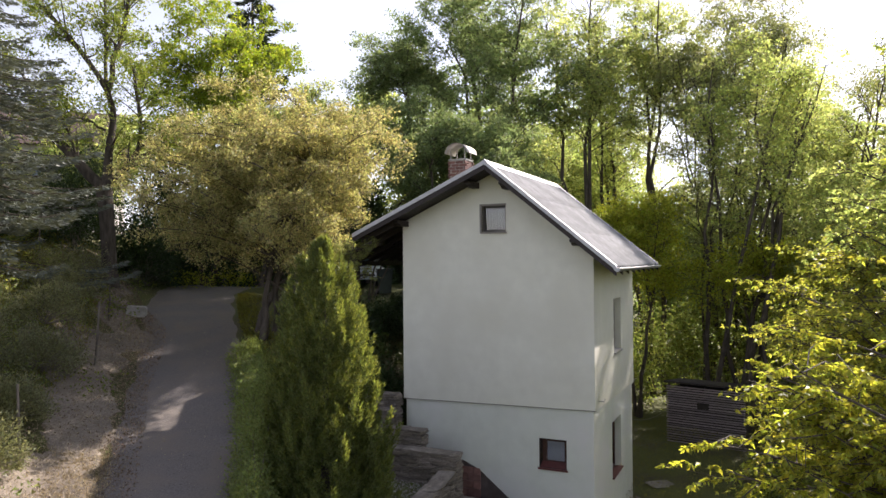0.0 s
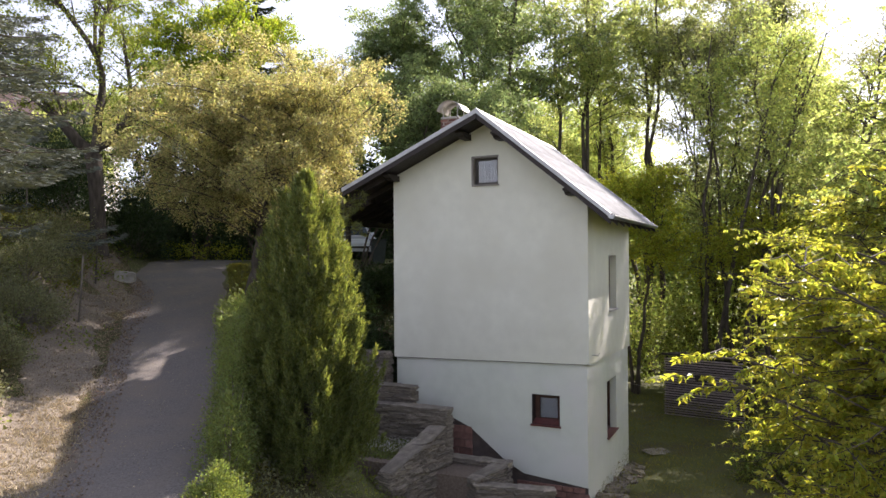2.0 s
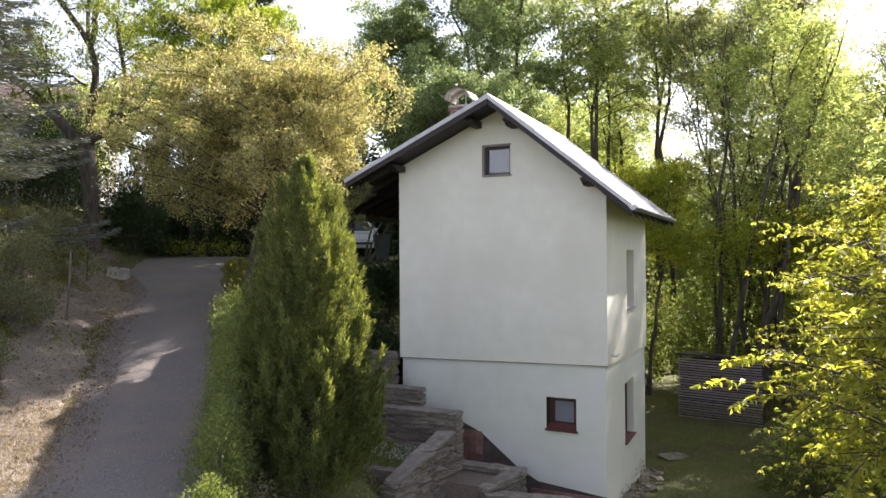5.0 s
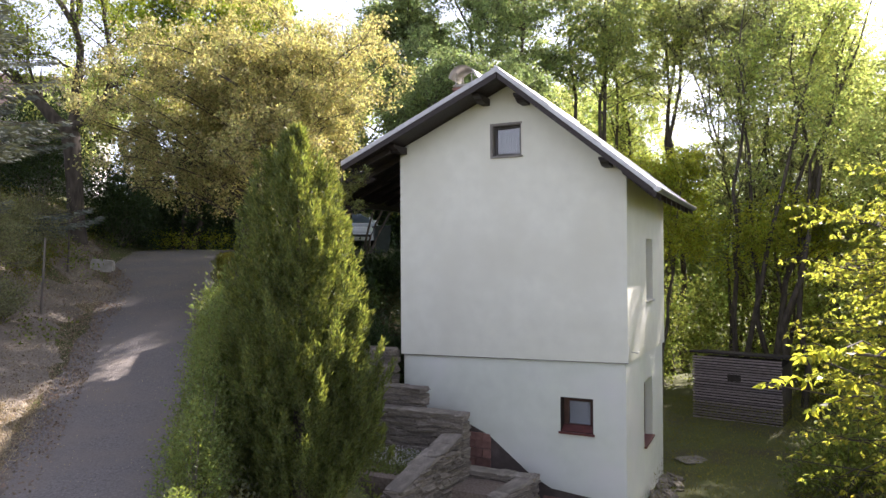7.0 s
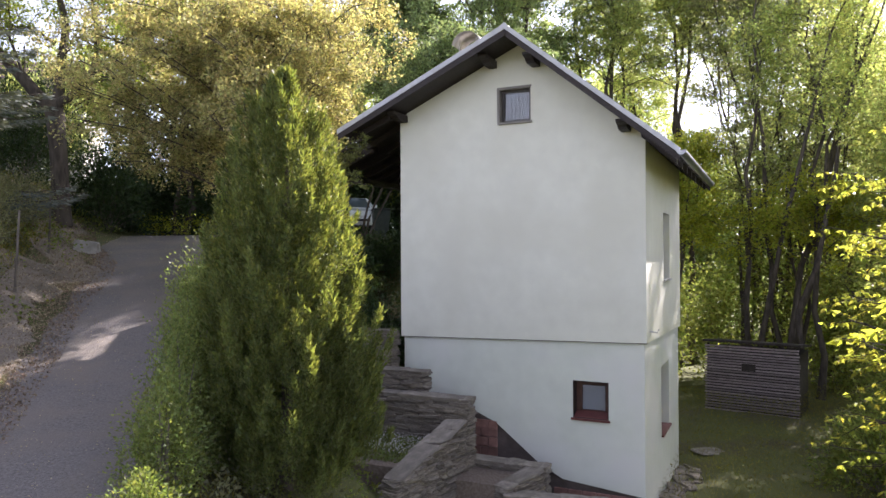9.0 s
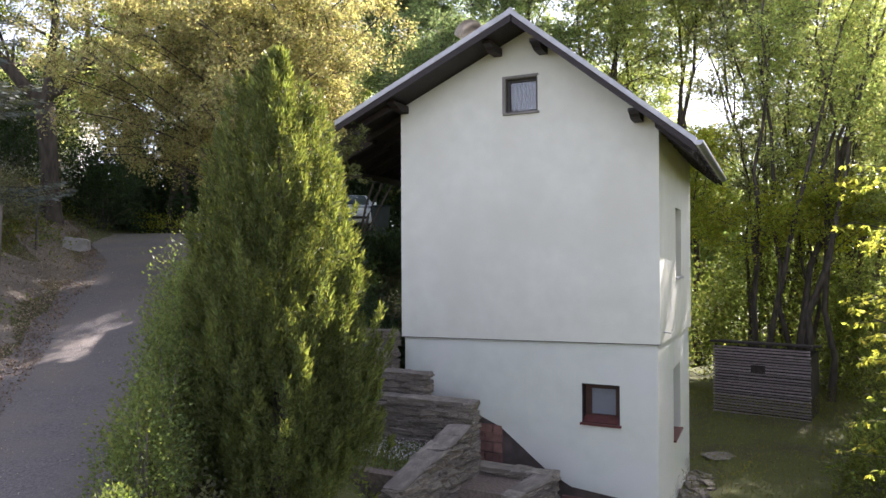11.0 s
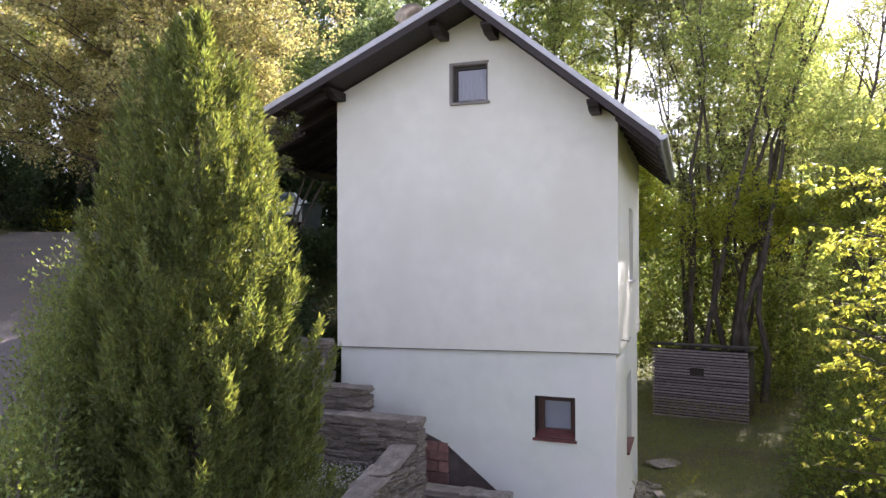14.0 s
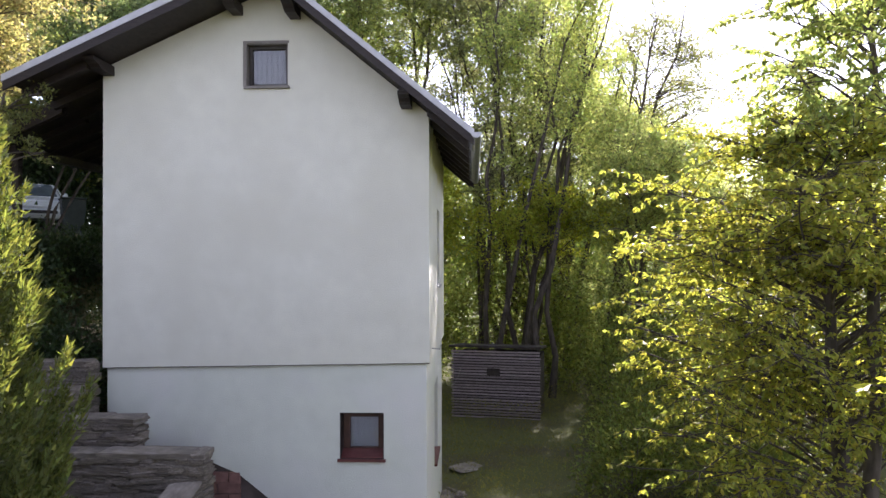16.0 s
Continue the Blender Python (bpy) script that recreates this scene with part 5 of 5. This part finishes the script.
def bank_place(rng, n):
    y_ = rng.uniform(6, 30, n)
    return np.interp(y_, ROAD_Y, ROAD_X) - 3.2 - rng.uniform(0, 5, n), y_


def edge_place(rng, n):
    y_ = rng.uniform(6, 27, n)
    return np.interp(y_, ROAD_Y, ROAD_X) + 1.3 + np.abs(rng.normal(size=n)) * 0.5, y_


blades("lawn_grass", "short uneven lawn grass", 40000, lawn_place, 0.07, L_GRASS, 1)
blades("dry_straw", "dry straw and leaf litter beside the driveway", 24000, verge_place, 0.09, L_DRY, 2, lean=0.88)
blades("dead_leaves", "brown dead leaves scattered beside the driveway", 24000, litter_place, 0.042, L_LITTER, 12, lean=0.9, width=0.35)


def grit_place(rng, n):
    y_ = rng.uniform(7, 29, n)
    f = rng.beta(0.7, 1.6, n)
    return np.interp(y_, LEFT_Y, LEFT_X) * (1 - f) + (np.interp(y_, ROAD_Y, ROAD_X) + 1.3) * f, y_


blades("drive_grit", "grit, bark bits and dry leaves strewn over the driveway", 9000, grit_place, 0.024, L_DRY, 14, lean=0.95, width=0.3)
blades("bank_grass", "rough grass on the shaded bank", 45000, bank_place, 0.11, L_GRASS, 3)
blades("edge_grass", "grass tufts along the driveway", 12000, edge_place, 0.12, L_GRASS, 4)


spots = [(x_, y_, 0.5, 0.5, 0.28) for x_ in np.arange(-1.6, 1.7, 0.55) for y_ in np.arange(8.6, 15.0, 0.6)]
foliage("ground_cover", "low ground cover plants on the terrace slope", spots, 520, 0.05, L_UNDER, 5, "ground cover")
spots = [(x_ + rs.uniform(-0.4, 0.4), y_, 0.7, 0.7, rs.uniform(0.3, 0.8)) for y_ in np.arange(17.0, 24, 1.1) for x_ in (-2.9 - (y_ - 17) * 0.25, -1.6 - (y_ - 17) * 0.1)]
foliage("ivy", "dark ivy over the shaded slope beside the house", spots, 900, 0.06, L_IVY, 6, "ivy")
spots = [(np.interp(y_, ROAD_Y, ROAD_X) - 2.6 - rs.uniform(0, 4.5), y_, 0.6, 0.6, rs.uniform(0.2, 0.7)) for y_ in np.arange(8, 30, 0.45)]
foliage("bank_plants", "low leafy plants on the shaded bank", spots, 600, 0.07, L_UNDER, 7, "ground cover")

spots = [(x_, 29.6 + rs.uniform(-0.4, 0.6), 0.5, 0.5, rs.uniform(0.4, 0.9)) for x_ in np.arange(-11.6, -8.0, 0.4)]
foliage("weeds", "yellow-green weeds at the foot of the hedge", spots, 700, 0.075, L_SUNNY, 15, "weeds")

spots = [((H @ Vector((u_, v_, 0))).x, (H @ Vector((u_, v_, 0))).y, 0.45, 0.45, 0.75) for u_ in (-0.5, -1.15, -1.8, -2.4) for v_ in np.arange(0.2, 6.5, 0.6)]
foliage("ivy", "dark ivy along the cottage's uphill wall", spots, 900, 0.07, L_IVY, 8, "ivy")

spots = [(-2.1 + 1.15 * math.cos(a_), 12.0 + 1.25 * math.sin(a_), 0.42, 0.42, 0.42) for a_ in np.arange(3.0, 6.6, 0.3)] + [(-1.9 + 0.45 * k, 10.2 + 0.1 * k, 0.45, 0.5, 0.3) for k in range(4)] + [(-2.2 + 0.5 * k, 9.4, 0.45, 0.5, 0.3) for k in range(4)]
foliage("ground_cover", "dark shaded ground plants round the arborvitae's foot", spots, 1500, 0.05, L_BANK, 9, "ground cover")


# ---- slatted shed ----
sa, sb = Vector((8.78, 27.2)), Vector((11.12, 25.51))
SL_LEN = (sb - sa).length
shed = thing("shed", pose(sa.x, sa.y, -0.62, 0, 0, math.degrees(math.atan2(sb.y - sa.y, sb.x - sa.x))), "weathered dark slatted garden shed with a flat roof", "shed")
# dark backing colour gives the gaps between the slats their shadow
part("body", boxes((0.03, SL_LEN - 0.03, 0.06, 1.9, 0, 2.04)), SHEDDARK, shed, "inner boards coloured dark as shade in the slat gaps")
for k in range(5):
    x_ = 0.04 + (SL_LEN - 0.14) * k / 4
    part("post", boxes((x_, x_ + 0.07, 0.0, 0.058, 0, 2.3)), SHEDDARK, shed)
rng = random.Random(9)
for k in range(24):
    z_ = 0.06 + k * 0.0925
    ob = part("slat", boxes((-0.02 + rng.uniform(-0.02, 0.02), SL_LEN + rng.uniform(-0.02, 0.03), -0.035, -0.002, z_, z_ + 0.053 + rng.uniform(-0.007, 0.007)), bev=0.006), SLAT, shed)
    ob.rotation_euler = (0, rng.uniform(-0.003, 0.003), 0)
part("hatch", boxes((SL_LEN * 0.40, SL_LEN * 0.55, -0.05, -0.036, 1.45, 1.68), bev=0.005), SHEDDARK, shed, "small dark hatch board")
sr = part("roof", boxes((-0.10, SL_LEN + 0.05, -0.36, 1.85, 2.33, 2.40), bev=0.01), SHEDDARK, shed, "dark felted flat roof")
sr.rotation_euler = (-0.1, 0, 0)

# ---- dry stone terraces (house frame) ----
stone_meshes = []
for k in range(7):
    r_ = np.random.default_rng(200 + k)
    bm = bmesh.new()
    bmesh.ops.create_cube(bm, size=1.0)
    bmesh.ops.bevel(bm, geom=list(bm.edges), offset=0.09, segments=1, affect="EDGES")
    for v in bm.verts:
        v.co += Vector(r_.uniform(-0.11, 0.11, 3))
    me = bpy.data.meshes.new("stone")
    bm.to_mesh(me)
    bm.free()
    me.materials.append(STONE)
    stone_meshes.append(me)
cap_meshes = []
for me in stone_meshes[:4]:
    c_ = me.copy()
    c_.materials.clear()
    c_.materials.append(STONECAP)
    cap_meshes.append(c_)


def stone_wall(label, a, b, z0, z1, thick=0.34, z1b=None, seed=1, capped=True):
    """Dry wall from a to b in the house's frame, top from z1 to z1b, in thin courses of slabs."""
    rng = random.Random(seed)
    a, b = Vector(a), Vector(b)
    ln = (b - a).length
    ang = math.degrees(math.atan2(b.y - a.y, b.x - a.x))
    z1b = z1 if z1b is None else z1b
    t = thing("stone_wall", H @ pose(a.x, a.y, z0, 0, 0, ang), label, "stone wall", "dry stone terraces")
    core = bmesh.new()
    prism(core, [(0.04, 0), (ln - 0.04, 0), (ln - 0.04, z1b - z0 - 0.05), (0.04, z1 - z0 - 0.05)], -thick / 2 + 0.04, thick / 2 - 0.04, put_f)
    part("core", core, MORTAR_DARK, t)
    z = 0.0
    while z < max(z1, z1b) - z0 - 0.06:
        h = rng.choice((rng.uniform(0.022, 0.04), rng.uniform(0.03, 0.06), rng.uniform(0.05, 0.085)))
        x = rng.uniform(-0.06, 0.0)
        while x < ln - 0.05:
            w = rng.uniform(0.10, 0.2) if rng.random() < 0.4 else rng.uniform(0.2, 0.55)
            w = min(w, ln - x + 0.03)
            top = z1 - z0 + (z1b - z1) * (x + w / 2) / ln
            if z + h < top - 0.02 and w > 0.06:
                ob = new("stone", rng.choice(stone_meshes))
                ob.parent = t
                ob.matrix_local = pose(x + w / 2, rng.uniform(-0.03, 0.03), z + h / 2, rng.uniform(-4, 4), rng.uniform(-4, 4), rng.uniform(-6, 6)) @ Matrix.Diagonal((w * 1.08, thick * rng.uniform(0.9, 1.14), h * rng.uniform(1.1, 1.45), 1))
            x += w - 0.005
        z += h
    if capped:
        x = -0.03
        while x < ln - 0.06:
            w = min(rng.uniform(0.3, 0.8), ln - x + 0.03)
            top = z1 - z0 + (z1b - z1) * (x + w / 2) / ln
            ob = new("cap_stone", rng.choice(cap_meshes))
            ob.parent = t
            ob.matrix_local = pose(x + w / 2, 0, top - 0.035, rng.uniform(-2, 2), math.degrees(math.atan2(z1 - z1b, ln)) + rng.uniform(-1, 1), rng.uniform(-3, 3)) @ Matrix.Diagonal((w * 1.12, thick * rng.uniform(1.0, 1.15), rng.uniform(0.07, 0.095), 1))
            x += w - 0.01
    return t


WL = "dry stone retaining wall of thin grey schist slabs"
stone_wall(WL, (-1.7, -0.18), (-0.07, -0.18), 2.3, 3.16, 0.3, seed=8)
stone_wall(WL, (-1.9, -0.55), (-0.08, -0.55), 2.0, 2.82, 0.4, seed=1)
stone_wall(WL, (-1.3, -0.92), (1.04, -0.92), 1.4, 2.50, 0.36, seed=2)
stone_wall(WL, (-0.3, -1.28), (2.13, -1.28), 0.6, 2.13, 0.36, seed=3)
stone_wall(WL, (1.96, -1.47), (1.80, -3.6), 0.2, 1.78, 0.36, z1b=1.30, seed=4)
stone_wall(WL, (2.0, -0.98), (3.46, -0.98), -0.1, 1.0, 0.32, seed=5)
stone_wall(WL, (3.31, -1.14), (3.02, -2.0), -0.1, 1.0, 0.30, z1b=0.88, seed=6)
stone_wall(WL, (3.12, -1.98), (4.60, -1.42), -0.2, 0.80, 0.30, z1b=0.70, seed=7)
# soil in the terraces
so = bmesh.new()
box(so, 2.0, 3.22, -1.95, -1.1, -0.2, 0.86)
box(so, -1.4, 1.85, -3.2, -1.45, 0.0, 1.35)
bed = part("terrace_soil", so, mat("dark_soil", (0.13, 0.10, 0.082), (0.25, 0.20, 0.165), 22, 0.95, 0.9, 40))
bed.matrix_world = H
tagged(bed, "dark stony soil filling the terraces", "soil", kind="structure")

# rubble along the side wall
rng = random.Random(12)
for k in range(90):
    v_ = rng.uniform(0.0, 5.0)
    u_ = 5.05 + abs(rng.gauss(0, 0.22))
    p = H @ Vector((u_, v_, 0))
    s = rng.uniform(0.08, 0.2)
    ob = new("rubble_stone", stone_meshes[k % 7])
    ob.matrix_world = pose(p.x, p.y, gh(p.x, p.y) + s * 0.15, rng.uniform(-20, 20), rng.uniform(-20, 20), rng.uniform(0, 180)) @ Matrix.Diagonal((s * 1.3, s, s * 0.6, 1))
    tagged(ob, "loose grey rubble stone along the wall's foot", "stone", "rubble strip")
# flat stone in the lawn, pale rock at the drive
for (x_, y_, sx, sy, sz, lab) in ((6.85, 21.8, 0.85, 0.6, 0.03, "flat pale stone sunk in the lawn"), (-10.25, 23.1, 0.6, 0.5, 0.42, "pale boulder at the drive's edge")):
    me_b = cap_meshes[1].copy()
    me_b.materials.clear()
    me_b.materials.append(CONCRETE if sz > 0.1 else STONECAP)
    ob = new("boulder", me_b)
    ob.matrix_world = pose(x_, y_, gh(x_, y_) + sz * 0.3, 3, 4, 20) @ Matrix.Diagonal((sx, sy, sz, 1))
    tagged(ob, lab, "boulder")


# ---- parked car behind the house ----
def car_thing(m, label):
    t = thing("car", m, label, "car")
    prof = [(-2.0, 0.35), (-2.05, 0.62), (-1.92, 0.86), (-1.0, 1.02), (-0.35, 1.46), (0.9, 1.52), (1.75, 1.40), (2.02, 0.95), (2.05, 0.40)]
    bm = bmesh.new()
    prism(bm, prof, -0.86, 0.86, put_f)
    bmesh.ops.bevel(bm, geom=list(bm.edges), offset=0.07, segments=2, affect="EDGES")
    part("body", bm, CARPAINT, t, smooth=False)
    g = bmesh.new()
    prism(g, [(-0.98, 1.055), (-0.40, 1.425), (-0.42, 1.445), (-1.01, 1.075)], -0.70, 0.70, put_f)
    part("windscreen", g, CARGLASS, t, "dark windscreen")
    for s in (-1, 1):
        sg = bmesh.new()
        prism(sg, [(-0.80, 1.05), (1.65, 1.05), (1.5, 1.33), (0.85, 1.43), (-0.28, 1.39)], s * 0.85, s * 0.868, put_f)
        part("side_glass", sg, CARGLASS, t)
        hl = bmesh.new()
        box(hl, -2.06, -1.86, s * 0.72 - 0.14, s * 0.72 + 0.14, 0.66, 0.84, bev=0.03)
        part("headlight", hl, LAMPGLASS, t, "clear headlight")
        mi = bmesh.new()
        box(mi, -0.85, -0.70, s * 0.95 - 0.1, s * 0.95 + 0.1, 1.05, 1.18, bev=0.03)
        part("mirror", mi, CARPAINT, t)
        for x_ in (-1.3, 1.3):
            w = bmesh.new()
            bmesh.ops.create_cone(w, cap_ends=True, segments=20, radius1=0.32, radius2=0.32, depth=0.2, matrix=Matrix.Translation((x_, s * 0.79, 0.32)) @ Matrix.Rotation(math.pi / 2, 4, "X"))
            bmesh.ops.bevel(w, geom=list(w.edges), offset=0.02, segments=1, affect="EDGES")
            wh = part("wheel", w, RUBBER, t, "black tyre")
            r = bmesh.new()
            bmesh.ops.create_cone(r, cap_ends=True, segments=16, radius1=0.2, radius2=0.17, depth=0.03, matrix=Matrix.Translation((x_, s * 0.90, 0.32)) @ Matrix.Rotation(-s * math.pi / 2, 4, "X"))
            part("rim", r, ZINC, wh)
    part("grille", boxes((-2.075, -2.04, -0.42, 0.42, 0.48, 0.57), bev=0.01), RUBBER, t, "black grille")
    return t


car_thing(pose(-4.0, 30.4, gh(-4.0, 30.4) - 0.03, 0, 0, 112), "silver hatchback parked behind the cottage")


# ---- wheeled bin beside the car ----
bin_z = gh(-2.3, 27.0)
wb = thing("wheeled_bin", pose(-2.3, 27.0, bin_z - 0.01, 0, 0, 12), "dark green wheeled rubbish bin beside the parked car", "bin")
bb_ = bmesh.new()
lo_, hi_ = [(-0.22, -0.24), (0.22, -0.24), (0.22, 0.24), (-0.22, 0.24)], [(-0.29, -0.33), (0.29, -0.33), (0.29, 0.33), (-0.29, 0.33)]
va_ = [bb_.verts.new((x_, y_, 0.05)) for x_, y_ in lo_]
vb2 = [bb_.verts.new((x_, y_, 0.95)) for x_, y_ in hi_]
bb_.faces.new(va_[::-1])
bb_.faces.new(vb2)
for i in range(4):
    bb_.faces.new((va_[i], va_[(i + 1) % 4], vb2[(i + 1) % 4], vb2[i]))
bmesh.ops.bevel(bb_, geom=list(bb_.edges), offset=0.025, segments=2, affect="EDGES")
part("body", bb_, BINGREEN, wb)
part("lid", boxes((-0.31, 0.31, -0.36, 0.35, 0.953, 1.01), bev=0.02), BINGREEN, wb, "slightly domed lid")
part("handle", boxes((-0.24, 0.24, 0.352, 0.39, 0.93, 0.965), bev=0.01), BINGREEN, wb)
for x_ in (-0.25, 0.25):
    w = bmesh.new()
    bmesh.ops.create_cone(w, cap_ends=True, segments=16, radius1=0.1, radius2=0.1, depth=0.05, matrix=Matrix.Translation((x_, 0.27, 0.1)) @ Matrix.Rotation(math.pi / 2, 4, "Y"))
    part("wheel", w, RUBBER, wb)

# ---- neighbour's house, far up the slope ----
nb = thing("house", pose(-26.2, 45.0, 9.6, 0, 0, 18), "pale house with a brown tiled roof up the slope", "house")
part("wall", boxes((-4.5, 4.5, -3.5, 3.5, -1.0, 4.4)), CONCRETE, nb)
rb = bmesh.new()
prism(rb, [(-4.0, 4.2), (4.0, 4.2), (0, 7.0)], -5.0, 5.0, put_s)
part("roof", rb, TILEROOF, nb, "brown tiled gable roof")
for x_ in (-2.5, 0.3, 3.0):
    wdw = part("window", boxes((x_ - 0.5, x_ + 0.5, -3.52, -3.46, 2.2, 3.5)), FRAMEGREY, nb)
    part("pane", boxes((x_ - 0.42, x_ + 0.42, -3.53, -3.522, 2.28, 3.42)), CARGLASS, wdw)

# stakes on the bank
for x_, y_, h_, tilt in ((-8.9, 17.6, 1.7, 8), (-7.7, 12.5, 1.4, -3), (-10.4, 21.4, 1.5, 4), (-13.6, 23.2, 2.0, 0)):
    V, Q = [], []
    tube(V, Q, [(0, 0, -0.2), (0.01, 0, h_ * 0.5), (0, 0.01, h_)], [0.028, 0.025, 0.022], 6)
    st_ = part("stake", quad_mesh("stake", np.concatenate(V), np.concatenate(Q)), BARKGREY)
    st_.matrix_world = pose(x_, y_, gh(x_, y_), tilt, tilt, 0)
    tagged(st_, "thin grey wooden stake on the bank", "stake", "stakes")

# white rock plants in the terrace pocket
rng3 = np.random.default_rng(41)
n3 = 900
uu_, vv_ = rng3.uniform(0.5, 1.75, n3), rng3.uniform(-2.6, -1.55, n3)
pw_ = np.array([H @ Vector((a_0, b_0, 1.37)) for a_0, b_0 in zip(uu_, vv_)]) + np.abs(rng3.normal(size=(n3, 3))) * [0.01, 0.01, 0.06]
lv_, lq_ = leaf_quads(pw_, ball(rng3, n3) + [0, 0, 0.6], 0.03, 0.4, rng3)
tagged(part("rock_cress_flowers", quad_mesh("rock_cress_flowers", lv_, lq_), L_WHITE), "tiny white flowers on the terrace", "flowers", kind="stuff")
n3 = 3500
uu_, vv_ = rng3.uniform(0.2, 1.8, n3), rng3.uniform(-3.0, -1.5, n3)
pw_ = np.array([H @ Vector((a_0, b_0, 1.36)) for a_0, b_0 in zip(uu_, vv_)])
lv_, lq_ = leaf_quads(pw_, ball(rng3, n3) + [0, 0, 0.7], 0.05, 0.3, rng3)
tagged(part("rock_cress", quad_mesh("rock_cress", lv_, lq_), L_SHRUB), "low cushion plants on the terrace", "ground cover", kind="stuff")

# thin cable from the house corner to the shed
cv = bpy.data.curves.new("cable", "CURVE")
cv.dimensions = "3D"
cv.bevel_depth, cv.bevel_resolution = 0.006, 1
sp = cv.splines.new("POLY")
a_, b_ = H @ Vector((W + 0.03, 4.6, 1.95)), Vector((8.98, 26.98, 1.05))
sp.points.add(12)
for k in range(13):
    q = k / 12
    p = a_.lerp(b_, q)
    sp.points[k].co = (p.x, p.y, p.z - 0.25 * 4 * q * (1 - q), 1)
cv.materials.append(WIRE)
tagged(new("cable", cv), "thin dark cable sagging between cottage and shed", "cable")
